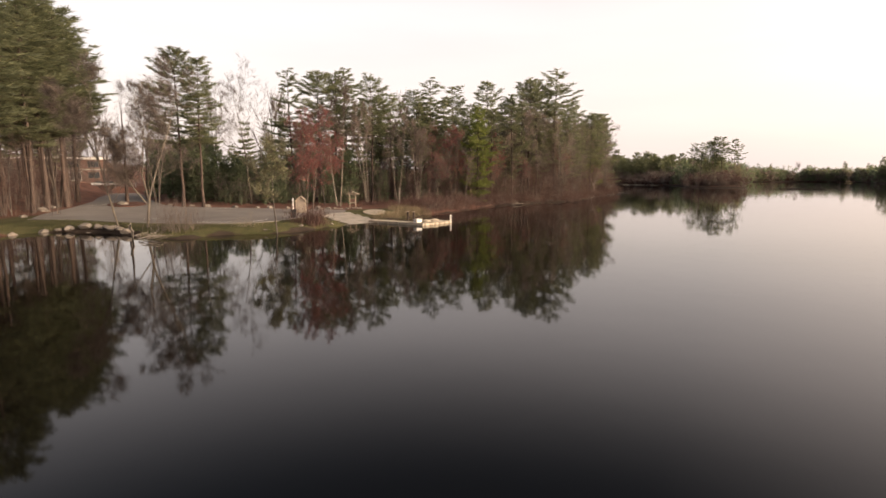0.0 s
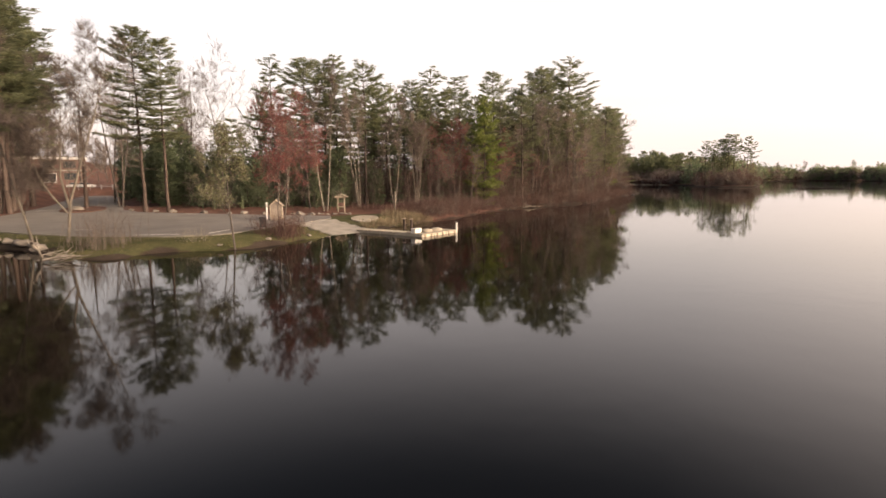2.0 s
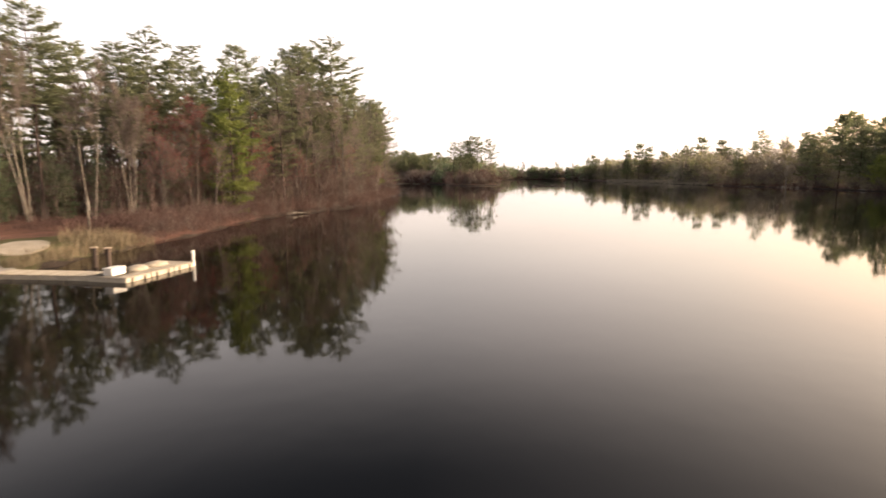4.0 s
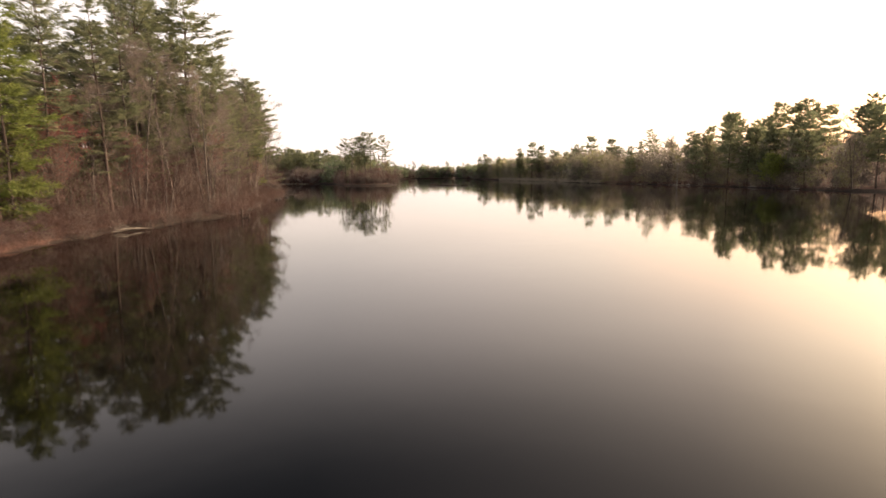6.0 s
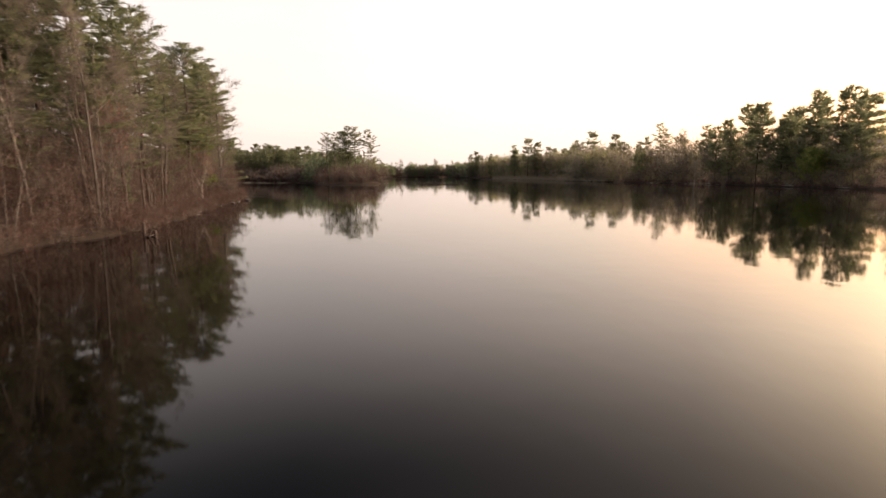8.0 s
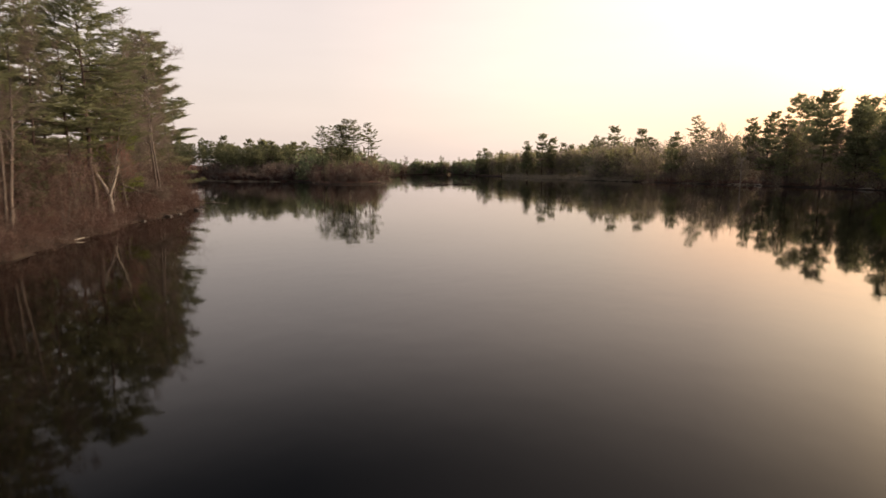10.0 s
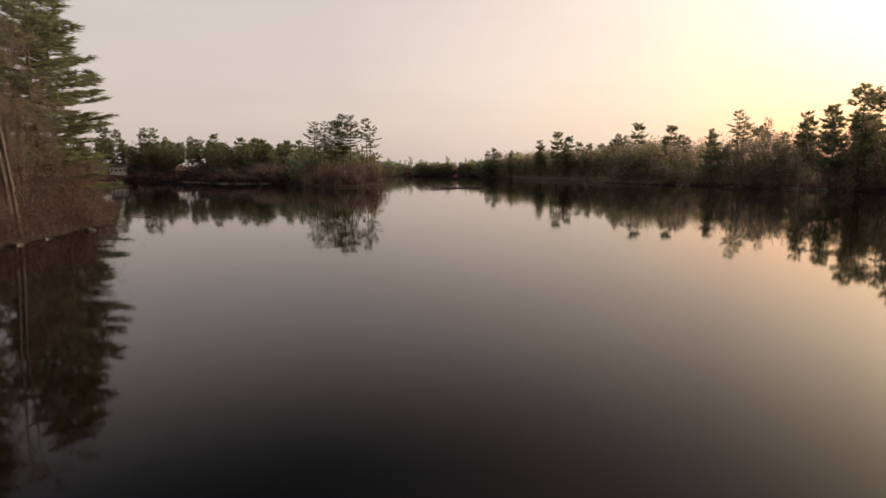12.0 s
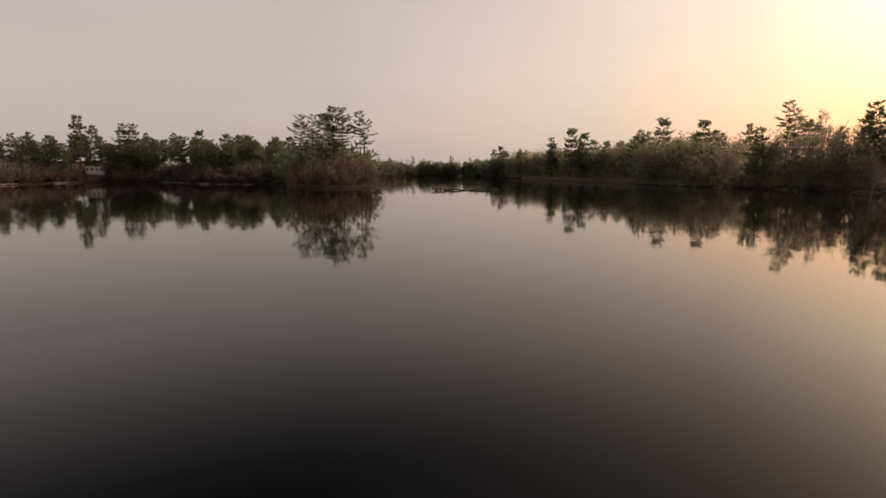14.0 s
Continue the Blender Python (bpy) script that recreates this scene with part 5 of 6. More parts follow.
def prism(name, outline, y0, y1, mat, parent, label=""):
    """An outline in x, z drawn out from y0 to y1."""
    b = Build()
    n = len(outline)
    b.v = [Vector((x, y0, z)) for x, z in outline] + [Vector((x, y1, z)) for x, z in outline]
    b.f = [tuple(range(n)), tuple(range(2 * n - 1, n - 1, -1))] + [(i, i + n, (i + 1) % n + n, (i + 1) % n) for i in range(n)]
    b.m = [0] * len(b.f)
    return part(name, b, M[mat], parent, label)


def roof_pair(parent, half, eave, ridge, y0, y1, mat, over=0.18, thick=0.07, name="roof"):
    """Two roof slopes meeting at a ridge along y."""
    sl = (ridge - eave) / half
    for s in (-1, 1):
        prism(name, [(0, ridge), (s * (half + over), eave - sl * over), (s * (half + over), eave - sl * over + thick), (0, ridge + thick)], y0, y1, mat, parent)


def shed():
    t = thing("shed", pose(-19.6, 70.2, 0.8, 0, 0, 12) @ Matrix.Diagonal((0.76, 0.76, 0.84, 1)), "small tan gabled shed at the edge of the lot", "shed")
    w = 0.85
    prism("wall", [(-w, 0), (w, 0), (w, 1.95), (0, 2.62), (-w, 1.95)], -0.8, 0.8, "shed_wall", t, "tan siding")
    roof_pair(t, w, 1.97, 2.64, -0.98, 0.98, "shingle", 0.2)
    for x in (-w - 0.01, w - 0.11):
        solid("corner_board", (x, -0.84, 0), (x + 0.12, -0.8, 1.95), "lumber", t, "pale corner board", 0.008)
    d = solid("door", (-0.42, -0.845, 0.05), (0.42, -0.803, 1.85), "shed_wall", t)
    solid("door_handle", (0.27, -0.90, 0.9), (0.33, -0.846, 1.02), "steel", d, "", 0.01)
    for s in (-1, 1):
        b = Build()
        b.box((-0.05, -0.03, 0), (0.05, 0.03, 1.28), Matrix.Translation((s * 1.03, -1.0, 1.82)) @ Matrix.Rotation(-s * math.atan2(w + 0.2, 0.82), 4, "Y"))
        part("rake_board", b, M["lumber"], t, "pale rake board")
    # added board in place of the white front edge of the shed
    s = thing("signboard", pose(-20.45, 69.5, 0.78, 0, 0, 25), "white upright board standing in for the shed's front edge", "sign")
    solid("board", (-0.09, -0.03, 0.1), (0.09, 0.03, 2.0), "white", s)
    solid("foot", (-0.04, -0.04, -0.1), (0.04, 0.04, 0.1), "lumber", s)


def trash_bin():
    t = thing("trash_bin", pose(-17.7, 60.6, 0.83, 0, 0, 20), "dark plastic wheeled trash bin by the shed", "trash bin")
    b = Build()
    for k, z in ((0.26, 0.06), (0.31, 0.95)):
        b.v += [Vector((x * k, y * k * 1.1, z)) for x, y in ((-1, -1), (1, -1), (1, 1), (-1, 1))]
    b.f = [(3, 2, 1, 0), (4, 5, 6, 7)] + [(i, (i + 1) % 4, (i + 1) % 4 + 4, i + 4) for i in range(4)]
    b.m = [0] * 6
    part("body", b, M["plastic"], t)
    solid("lid", (-0.34, -0.38, 0.95), (0.34, 0.37, 1.03), "plastic", t, "", 0.025)
    for x in (-0.25, 0.25):
        w = Build()
        w.tube([Vector((x - 0.03, 0.27, 0.1)), Vector((x + 0.03, 0.27, 0.1))], [0.1, 0.1], 12, True)
        part("wheel", w, M["tyre"], t)


def kiosk():
    t = thing("notice_kiosk", pose(-15.3, 84.0, gz(-15.3, 84.0), 0, 0, 8) @ Matrix.Diagonal((0.86, 0.86, 1.0, 1)), "open timber notice kiosk with a small gabled roof", "kiosk")
    for x in (-0.52, 0.52):
        for y in (-0.42, 0.42):
            solid("post", (x - 0.055, y - 0.055, -0.3), (x + 0.055, y + 0.055, 2.02), "lumber", t)
    for y in (-0.42, 0.42):
        solid("beam", (-0.95, y - 0.05, 2.023), (0.95, y + 0.05, 2.15), "lumber", t)
    roof_pair(t, 0.98, 2.16, 2.52, -0.75, 0.75, "deck", 0.16, 0.06)
    for y in (-0.70, 0.66):
        solid("tie_beam", (-0.95, y, 2.16), (0.95, y + 0.04, 2.23), "lumber", t, "", 0.006)
        solid("king_post", (-0.04, y, 2.232), (0.04, y + 0.04, 2.48), "lumber", t, "", 0.006)
    solid("notice_panel", (-0.45, -0.03, 0.86), (0.45, 0.03, 1.35), "brick", t, "brown notice panel")
    solid("rail", (-0.45, -0.04, 0.72), (0.45, 0.04, 0.82), "lumber", t)


def wooden_post(x, y, h, r, mat, label, name="wooden_post", z=None):
    b = Build()
    z0 = gz(x, y) if z is None else z
    b.tube([Vector((0, 0, -0.5)), Vector((0, 0, h - 0.03)), Vector((0, 0, h))], [r, r * 0.96, r * 0.8], 10, True)
    ob = new(name, b.mesh(name, [M[mat]], False))
    ob.matrix_world = pose(x, y, z0, rt.uniform(-1.5, 1.5), rt.uniform(-1.5, 1.5), 0)
    return tagged(ob, label, "post")


shed()
trash_bin()
kiosk()
wooden_post(-8.0, 84.6, 2.75, 0.11, "pale_bark", "weathered grey wooden post at the edge of the brush")


def dock():
    t = thing("floating_dock", Matrix.Diagonal((1, 1, 0.66, 1)), "pale floating dock with a narrow walkway and a platform", "dock")
    a, b = Vector((-9.35, 65.2)), Vector((-2.75, 61.1))
    u = (b - a).normalized()
    rot = math.degrees(math.atan2(u.y, u.x))
    n = 5
    ln = (b - a).length / n
    for i in range(n):
        c = a + u * ln * i
        m = pose(c.x, c.y, 0, 0, 0, rot)
        f = solid("float_module", (0.02, -0.68, -0.12), (ln - 0.02, 0.68, 0.36), "float", t, "", 0.05, m)
        for j in range(6):
            w = (ln - 0.04) / 6
            solid("deck_plank", (0.03 + j * w, -0.72, 0.363), (0.03 + (j + 1) * w - 0.015, 0.72, 0.42), "deck", f, "", 0.008, m)
    # platform at the end
    c, v = Vector((-2.75, 59.9)), Vector((0.60, 0.80))
    rot2 = math.degrees(math.atan2(v.y, v.x))
    m = pose(c.x, c.y, 0, 0, 0, rot2)
    for i in range(3):
        f = solid("float_module", (i * 1.8 + 0.02, 0, -0.12), (i * 1.8 + 1.78, 2.4, 0.36), "float", t, "", 0.05, m)
        for j in range(6):
            solid("deck_plank", (i * 1.8 + 0.03 + j * 0.293, -0.03, 0.363), (i * 1.8 + 0.03 + (j + 1) * 0.293 - 0.015, 2.43, 0.42), "deck", f, "", 0.008, m)
        for x in (0.45, 1.35):
            solid("bumper", (i * 1.8 + x - 0.09, -0.10, -0.02), (i * 1.8 + x + 0.09, -0.031, 0.34), "lumber", t, "weathered bumper board", 0.01, m)
    # things lying on the platform
    # plain lidded box stands in for two slanted white slabs
    d = thing("dock_box", m @ pose(0.75, 1.35, 0.279) @ Matrix.Diagonal((0.85, 0.85, 0.8, 1)), "white box in place of slanted slabs on the dock platform", "dock box")
    solid("body", (-0.55, -0.32, 0), (0.55, 0.32, 0.42), "white", d, "", 0.03)
    solid("lid", (-0.58, -0.35, 0.423), (0.58, 0.35, 0.52), "white", d, "", 0.03)
    solid("latch", (-0.06, -0.375, 0.34), (0.06, -0.352, 0.46), "steel", d, "", 0.004)
    for k, (x, y, s) in enumerate(((2.3, 1.35, 1.0), (3.7, 1.3, 1.1))):
        bm = bmesh.new()
        bmesh.ops.create_icosphere(bm, subdivisions=3, radius=1.0)
        for p in bm.verts:
            q = p.co
            p.co = Vector((q.x * 0.68 * s, q.y * 0.55, max(0.0, q.z) ** 0.8 * 0.27 * (1 + 0.12 * noise.noise(q * 3 + Vector((k, 0, 0))))))
        me = bpy.data.meshes.new("tarp_bundle")
        bm.to_mesh(me)
        bm.free()
        me.polygons.foreach_set("use_smooth", np.ones(len(me.polygons), bool))
        me.materials.append(M["deck"])
        ob = new("tarp_bundle", me)
        ob.matrix_world = m @ pose(x, y, 0.279, 0, 0, 10 - 20 * k)
        tagged(ob, "cream covered bundle lying on the dock platform", "bundle", "bundles on the dock")
    p = m @ Vector((5.5, 0.15, 0))
    wooden_post(p.x, p.y, 1.05, 0.11, "white", "pale mooring post at the dock's outer corner", "mooring_post", -0.1)
    for x, y in ((-5.0, 66.3), (-4.2, 65.6)):
        q = thing("mooring_pile", pose(x, y, -0.6), "dark wooden mooring pile behind the walkway", "post", "mooring piles")
        b2 = Build()
        b2.tube([Vector((0, 0, -0.8)), Vector((0.02, 0, 1.75)), Vector((0.02, 0, 1.8))], [0.14, 0.13, 0.11], 10, True)
        part("pile", b2, M["pine_bark"], q)
        solid("cap", (-0.19, -0.19, 1.803), (0.21, 0.19, 1.86), "lumber", q, "pale cap", 0.01)


dock()


# ---- leaning bank trees, given by their stems ----
def set_tree(kind_ob, x, y, z=None, turn=0):
    kind_ob.matrix_basis = pose(x, y, gz(x, y) if z is None else z, 0, 0, turn)
    return kind_ob


t = hardwood(201, 13, bark="bank_bark", reach=0.26, fork=0.18, wide=1.6, levels=3, name="bank_tree", label="pale-barked tree leaning over the boulders, leafless", radius=0.115, twigs=5, kids0=14, up=0.9, tw_len=0.8,
             paths=[[(0, 0, -0.4), (-0.35, -0.2, 2.0), (-0.7, -0.4, 3.9), (-1.2, -0.7, 7.8), (-1.15, -0.7, 11.0), (-1.4, -0.8, 14.0)], [(-1.1, -0.65, 6.6), (-1.6, -1.0, 8.4), (-2.3, -1.4, 9.8), (-3.3, -2.0, 11.4), (-3.9, -2.3, 12.8)]])
set_tree(t, -32.9, 52.3)
t = hardwood(202, 14, bark="bank_bark", reach=0.25, fork=0.20, wide=1.6, levels=3, name="bank_tree", label="pale multi-stemmed tree on the bank, leafless", radius=0.125, twigs=5, kids0=14, up=0.9, tw_len=0.8,
             paths=[[(0, 0, -0.4), (0.35, 0.2, 3.0), (1.0, 0.6, 5.6), (2.0, 1.1, 9.0), (2.6, 1.4, 11.5), (3.1, 1.7, 14.4)], [(0.3, 0.2, 2.4), (-0.1, 0.0, 5.0), (0.1, 0.1, 7.6), (0.3, 0.2, 10.0), (-0.3, 0.0, 12.8)],
                    [(0.15, 0.1, 2.2), (-0.7, -0.3, 3.6), (-1.3, -0.5, 4.8), (-1.6, -0.8, 6.6), (-2.0, -1.0, 8.6)]])
set_tree(t, -29.5, 51.4)
t = hardwood(203, 11, bark="dead_wood", twig="twig_tan_hazed", reach=0.16, fork=0.55, levels=2, name="split_tree", label="pale split-trunked dead stub at the water's edge", radius=0.34, twigs=1,
             paths=[[(0, 0, -0.4), (0.05, 0, 1.4), (0.0, 0, 2.7), (0.45, -0.35, 4.0), (0.95, -0.73, 5.8)], [(0.0, 0, 2.5), (-0.4, 0.3, 3.6), (-0.8, 0.6, 4.6), (-0.95, 0.73, 5.3)]])
set_tree(t, 40.4, 151.0)
t = hardwood(204, 12.5, bark="dead_wood", twig="twig_tan_hazed", reach=0.12, fork=0.6, levels=1, name="dead_snag", label="tall bleached dead snag forked at the top", radius=0.25, twigs=3,
             paths=[[(0, 0, -0.5), (0, 0, 4.0), (0.1, 0.1, 8.0), (-0.9, 1.4, 10.2), (-1.3, 2.2, 12.6)], [(0.05, 0, 7.6), (0.9, -1.0, 9.2), (0.8, -1.4, 11.0), (0.5, -0.8, 12.6)]])
set_tree(t, 217.6, 164.0)
t = hardwood(205, 8, bark="pale_bark", reach=0.2, fork=0.4, levels=2, name="thin_tree", label="thin crooked tree at the point, leafless", radius=0.11, twigs=5, tw_len=1.2,
             paths=[[(0, 0, -0.4), (-0.3, 0, 2.4), (-0.5, 0.1, 4.6), (-0.9, 0.1, 7.5), (-1.0, 0.2, 11.0)], [(-0.4, 0, 3.6), (0.9, 0, 3.0), (2.2, 0, 2.6), (3.4, 0.1, 2.4)]])
set_tree(t, 42.6, 155.6)
t = hardwood(206, 10, bark="pine_bark", reach=0.3, fork=0.55, levels=2, kids0=6, name="lot_tree", label="thick dark-trunked tree on the lot's island, leafless", radius=0.34, twigs=3, paths=[[(0, 0, -0.4), (0.1, 0, 4), (0.2, 0.1, 9), (0.1, 0.1, 14), (0.3, 0, 18)]])
set_tree(t, -58.6, 95.0, 0.9)


utility_pole(-103.4, 158.1, 20.7)


# ---- driftwood and fallen wood ----
def log(x, y, z, ln, r, turn, dip, label, seed, stubs=4, mat="dead_wood", group="", name="fallen_log"):
    q = random.Random(seed)
    b = Build()
    pts = [Vector((ln * (i / 5 - 0.5), q.uniform(-0.04, 0.04) * ln * 0.5, q.uniform(-0.02, 0.02) * ln)) for i in range(6)]
    b.tube(pts, [r * (1 - 0.6 * i / 5) for i in range(6)], 7, True)
    for _ in range(stubs):
        p = pts[q.randint(1, 4)]
        d = rvec(q)
        d.z = abs(d.z)
        b.tube([p, p + d * q.uniform(0.4, 1.4)], [r * 0.35, r * 0.12], 4)
    ob = new(name, b.mesh(name, [M[mat]], True))
    ob.matrix_world = pose(x, y, z, 0, dip, turn)
    tagged(ob, label, "log", group)


for i in range(14):       # heap of bleached branches in the shallows
    log(-25.8 + rt.uniform(-0.8, 1.0), 45.9 + rt.uniform(-0.6, 0.6), 0.10 + 0.03 * i, rt.uniform(1.0, 2.2), rt.uniform(0.025, 0.055), rt.uniform(-10, 45), rt.uniform(-18, 4), "bleached branch in a heap at the water's edge", 300 + i, 2, mat="bank_bark" if i % 3 else "dead_wood", group="heap of driftwood", name="drift_branch")
log(-28.2, 46.8, 0.55, 3.6, 0.13, 120, 24, "bleached log rising from the water", 330, 3, name="drift_log")
for i in range(5):
    log(12.9 + i * 0.35 + rt.uniform(-0.6, 0.6), 104.6 + i * 0.22 + rt.uniform(-0.5, 0.5), 0.18 + 0.03 * i, rt.uniform(1.6, 3.2), rt.uniform(0.025, 0.05), rt.uniform(20, 60), rt.uniform(-5, 5), "pale driftwood branch along the brushy bank", 340 + i, 2, mat="pale_bark", group="driftwood on the point", name="drift_branch")
log(35.2, 137.0, 0.15, 4.6, 0.10, 38, 0, "thin bleached log lying in the shallows", 360)
log(36.2, 142.6, 0.08, 6.0, 0.09, 42, 0, "thin bleached log lying in the shallows", 361)
log(43.8, 157.0, 0.5, 2.4, 0.07, -35, 20, "broken pale branch stuck in the bank", 362)
log(58.4, 182.0, 0.05, 6.5, 0.08, -60, 0, "low log floating off the point", 363, 2)
log(8.5, 110, 0.9, 4.5, 0.10, 15, 0, "pale fallen log in the brush", 364)
for i, (x, y) in enumerate(((26.7, 114.0), (27.4, 113.6))):
    wooden_post(x, y, 1.15 - 0.6 * i, 0.11, "pine_bark", "broken dark stump standing in the shallows", "stump", 0.0)
log(27.2, 114.6, -0.05, 1.8, 0.18, 65, 0, "dark sunken log at the foot of the stump", 370, 3, "pine_bark")
# long floating log with a heap of brush
log(155.5, 235.5, 0.1, 15, 0.26, -40, 0, "long dark log floating on open water", 371, 3, "pine_bark", name="floating_log")
for i in range(22):
    log(148.5 + rt.gauss(0, 1.3), 240.8 + rt.gauss(0, 1.0), 0.15 + rt.uniform(0, 0.4), rt.uniform(1.8, 4.5), rt.uniform(0.04, 0.10), rt.uniform(0, 360), rt.uniform(-22, 22), "dark branch in a floating heap", 380 + i, 2, "pine_bark", "floating brush heap", "drift_branch")
for i, (x, y, ln, a) in enumerate(((221, 168.5, 9, 55), (226.5, 183, 7, 70), (213.5, 157, 6, 40), (196, 126, 6, 50), (186.5, 110, 5, 48), (52, 391, 14, 62), (72, 419, 12, 35))):
    log(x, y, 0.35, ln, 0.16, a, 0, "pale fallen log on the far bank", 420 + i)


# ---- buildings ----
def window(parent, x, y, z, w, h, face=-1):
    fr = solid("window", (x - w / 2, y + face * 0.06, z), (x + w / 2, y + face * 0.004, z + h), "shed_wall", parent, "tan window frame", 0.01)
    for i in range(2):
        a = x - w / 2 + 0.07 + i * (w / 2 - 0.03)
        solid("pane", (a, y + face * 0.085, z + 0.07), (a + w / 2 - 0.11, y + face * 0.062, z + h - 0.07), "glass", fr, "", 0)


def school():
    a, b = Vector((-157.0, 144.8)), Vector((-114.0, 174.8))
    u = b - a
    t = thing("school_building", pose(a.x, a.y, gz(-120, 160) - 0.3, 0, 0, math.degrees(math.atan2(u.y, u.x))), "long two-storey red brick building with white fascia behind the trees", "building")
    ln, h = u.length, 6.9
    solid("wall", (0, 0, -2), (ln, 14, h), "brick", t, "red brick wall", 0)
    solid("fascia", (-0.4, -0.4, h + 0.003), (ln + 0.4, 14.4, h + 0.75), "white", t, "white roof fascia", 0.03)
    solid("roof", (0.4, 0.4, h + 0.753), (ln - 0.4, 13.6, h + 0.95), "shingle", t, "", 0.02)
    solid("belt", (0, -0.10, 3.4), (ln, -0.003, 3.9), "concrete", t, "pale concrete band", 0.01)
    for i in range(9):
        for z in (0.8, 4.35):
            if not (i == 7 and z < 2):
                window(t, 3.4 + i * 5.6, 0, z, 3.2, 2.1)
    d = solid("entrance", (40.6, -0.12, 0), (44.8, -0.004, 2.9), "white", t, "white glazed entrance", 0.01)
    for i in range(4):
        solid("pane", (40.75 + i * 1.0, -0.15, 0.15), (41.65 + i * 1.0, -0.122, 2.75), "glass", d, "", 0)


def house(x, y, turn, w, d, h, label, wall="white", z=None):
    t = thing("house", pose(x, y, gz(x, y) if z is None else z, 0, 0, turn), label, "house", "houses beyond the trees")
    e = h * 0.62
    prism("wall", [(-d / 2, -2.5), (d / 2, -2.5), (d / 2, e), (0, h), (-d / 2, e)], -w / 2, w / 2, wall, t)
    roof_pair(t, d / 2, e + 0.02, h + 0.02, -w / 2 - 0.4, w / 2 + 0.4, "shingle", 0.45, 0.16)
    for k in range(4):
        yy = -w / 2 + (k + 0.5) * w / 4
        for s in (-1, 1):
            f = solid("window", (min(s * (d / 2 + 0.004), s * (d / 2 + 0.06)), yy - 0.55, 1.0), (max(s * (d / 2 + 0.004), s * (d / 2 + 0.06)), yy + 0.55, 2.3), "white", t, "", 0.01)
            solid("pane", (min(s * (d / 2 + 0.062), s * (d / 2 + 0.09)), yy - 0.45, 1.1), (max(s * (d / 2 + 0.062), s * (d / 2 + 0.09)), yy + 0.45, 2.2), "glass", f, "", 0)
    solid("chimney", (-0.4, -0.4, h - 0.9), (0.4, 0.4, h + 0.9), "brick", t, "brick chimney", 0.02)


school()
house(52, 452, 60, 8, 7, 5.6, "white gabled house seen through the north shore trees")
house(69, 455, 20, 9, 7, 4.8, "pale low house behind the north shore trees", "shed_wall")
house(86, 452, 75, 8, 7, 5.8, "white gabled house behind the north shore pines")
house(254, 116, 20, 13, 9, 6.0, "pale house high in the east shore woods", "white")
house(-6, 172, 10, 12, 8, 6.0, "pale house glimpsed through the woods", "shed_wall")
house(-24, 150, -15, 11, 8, 6.0, "white house glimpsed through the woods")


def car(x, y, turn):
    t = thing("parked_car", pose(x, y, gz(x, y), 0, 0, turn), "silver parked car near the brick building", "car")
    prism("body", [(-2.2, 0.3), (2.2, 0.3), (2.25, 0.75), (1.9, 0.92), (1.0, 1.0), (-1.5, 1.0), (-2.2, 0.92)], -0.88, 0.88, "car_paint", t)
    prism("cabin", [(-1.6, 1.003), (1.0, 1.003), (0.45, 1.45), (-1.1, 1.47)], -0.76, 0.76, "glass", t, "dark glazed cabin")
    prism("roof", [(-1.1, 1.473), (0.45, 1.453), (0.4, 1.52), (-1.0, 1.53)], -0.74, 0.74, "car_paint", t)
    for wx in (-1.35, 1.35):
        for s in (-1, 1):
            w = Build()
            w.tube([Vector((wx, s * 0.70, 0.33)), Vector((wx, s * 0.90, 0.33))], [0.33, 0.33], 16, True)
            wh = part("wheel", w, M["tyre"], t)
            r = Build()
            r.tube([Vector((wx, s * 0.89, 0.33)), Vector((wx, s * 0.91, 0.33))], [0.2, 0.2], 12, True)
            part("rim", r, M["steel"], wh, "steel rim")


car(-104.5, 160.5, 40)
car(-110.5, 164.5, 35)


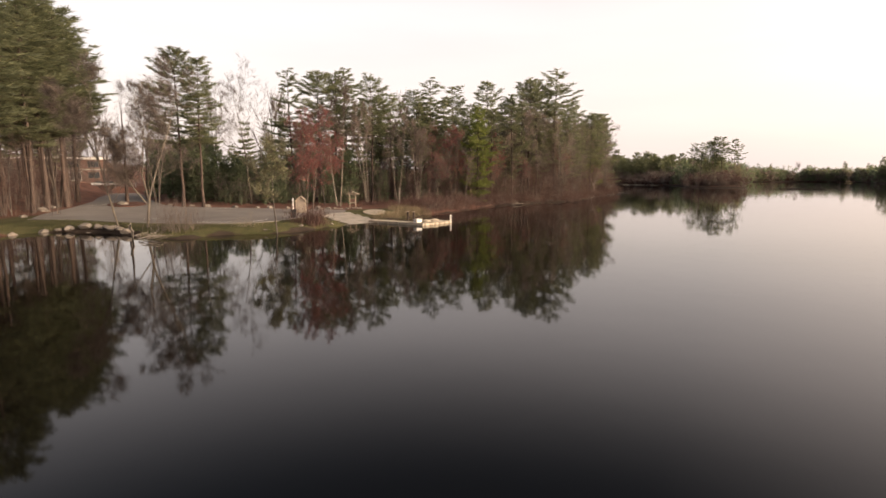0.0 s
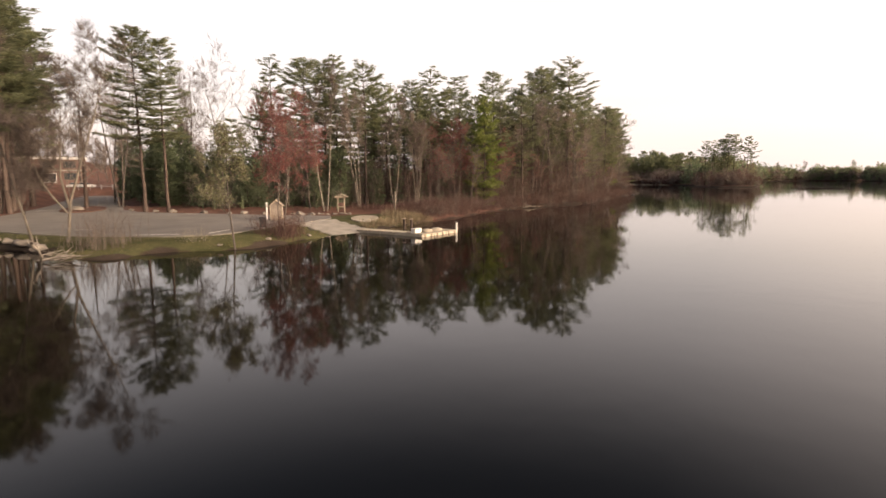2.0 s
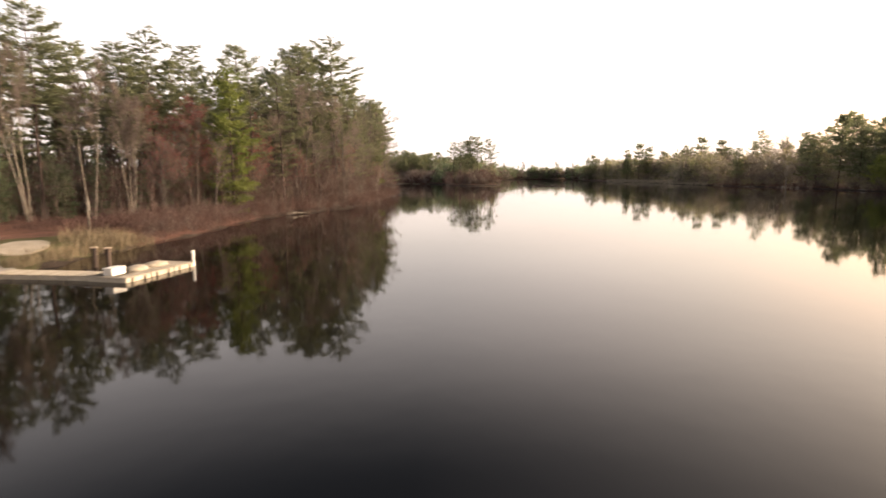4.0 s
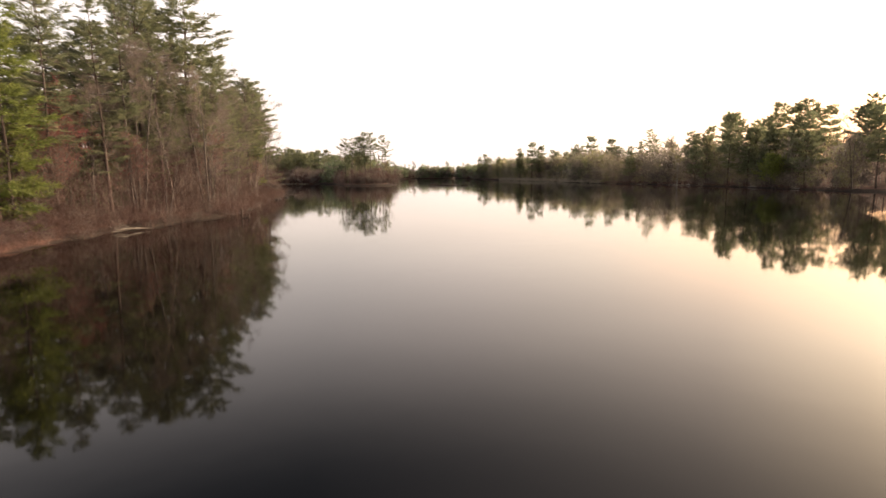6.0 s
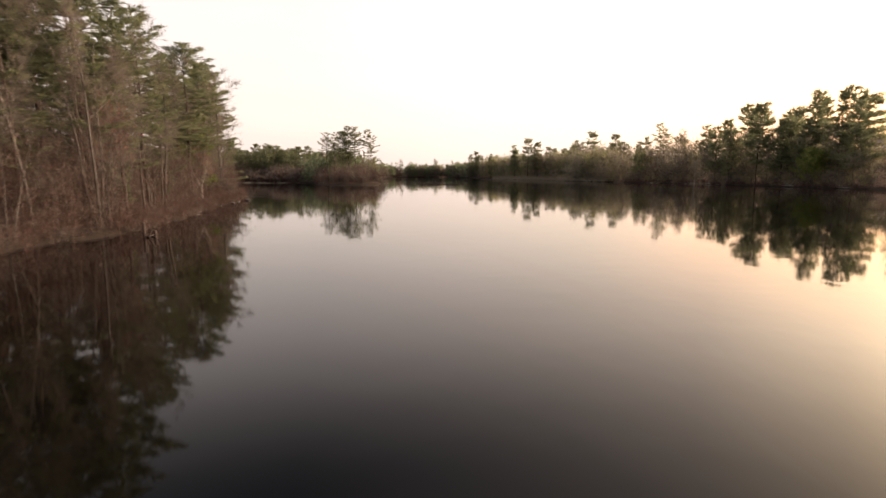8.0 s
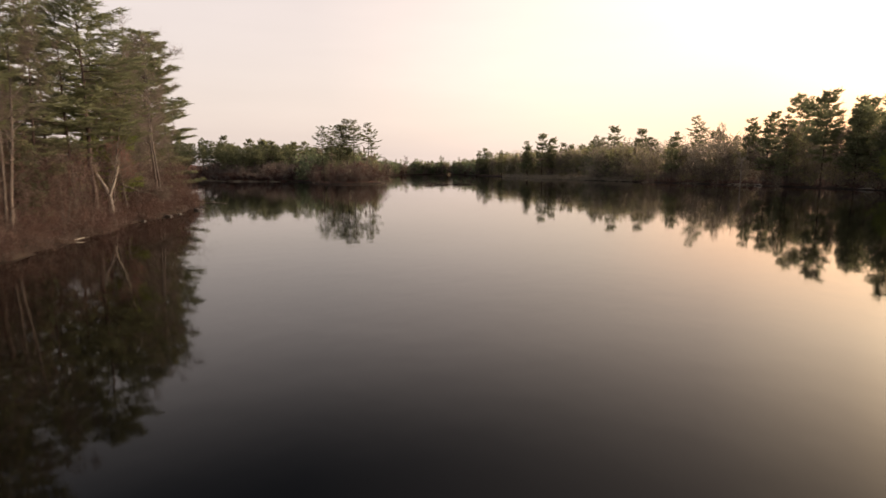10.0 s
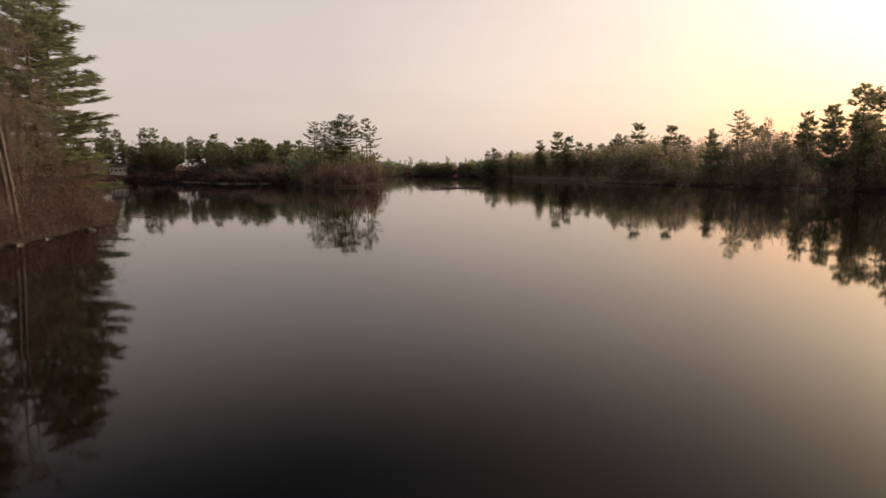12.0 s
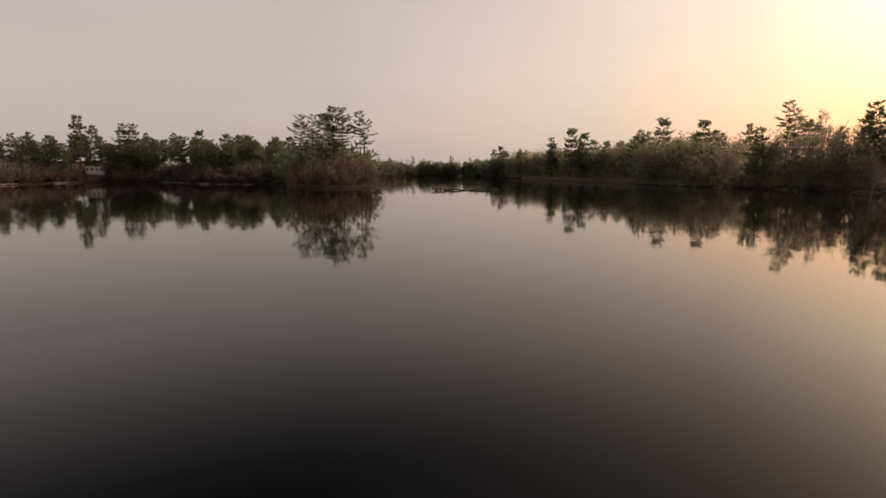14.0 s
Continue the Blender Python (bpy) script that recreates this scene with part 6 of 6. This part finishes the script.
def guard_rail():
    t = thing("guard_rail", pose(-96.5, 153.0, gz(-96.5, 153.0), 0, 0, 30), "low steel pipe barrier across the end of the drive", "barrier")
    for i in range(4):
        b = Build()
        b.tube([Vector((i * 2.6 - 4, 0, -0.3)), Vector((i * 2.6 - 4, 0, 1.15))], [0.06, 0.06], 8, True)
        part("post", b, M["steel"], t)
    for z in (0.55, 1.0):
        b = Build()
        b.tube([Vector((-4.2, 0.09, z)), Vector((4.2, 0.09, z))], [0.045, 0.045], 8, True)
        part("rail", b, M["steel"], t)


guard_rail()

# ---- bank plants ----
brush("bank_shrub", [(-25.5 + rt.gauss(0, 1.1), 49.9 + rt.gauss(0, 0.9)) for _ in range(24)], "twig", "bare brown shrubs on the bank beside the tree", "shrub", 3.6, 10, 21, w=0.03, lean=0.18)
brush("shed_shrub", [(-14.6 + rt.gauss(0, 0.9), 57.6 + rt.gauss(0, 1.0)) for _ in range(38)], "brush", "dense red-brown shrubs at the end of the bank", "shrub", 2.6, 18, 22, w=0.028, lean=0.42)
brush("low_shrub", [(-20.2 + rt.gauss(0, 0.35), 52.0 + rt.gauss(0, 0.3)) for _ in range(6)], "twig_tan_hazed", "small bare shrub on the grass", "shrub", 1.6, 12, 23, w=0.02, lean=0.4)
brush("reeds", [(-6.0 + rt.gauss(0, 1.2), 77.0 + rt.gauss(0, 2.0)) for _ in range(110)] + shore_spots(120, [(-8.5, 66.5), (-5.0, 73), (-2.5, 78)], 0.2, 1.6, 25), "reed", "clump of dry tan reeds behind the dock", "reeds", 1.1, 16, 24, w=0.03)
rg = random.Random(31)
spots = []
while len(spots) < 2600:
    x, y = rg.uniform(-45, -11), rg.uniform(45, 66)
    spots.append((x, y))
xy = np.array(spots)
dl, dk = signed(LOT, xy[:, 0], xy[:, 1]), signed(LAKE, xy[:, 0], xy[:, 1])
spots = [s for s, a, k in zip(spots, dl, dk) if a > 0.5 and k > 0.5]
brush("bank_grass", spots, "grass_blade", "patchy spring grass on the bank", "grass", 0.16, 14, 26, w=0.03, lean=0.5)
brush("bank_straw", [s for s in spots if rg.random() < 0.35], "reed", "dry straw among the grass", "grass", 0.2, 10, 27, w=0.025, lean=0.6)
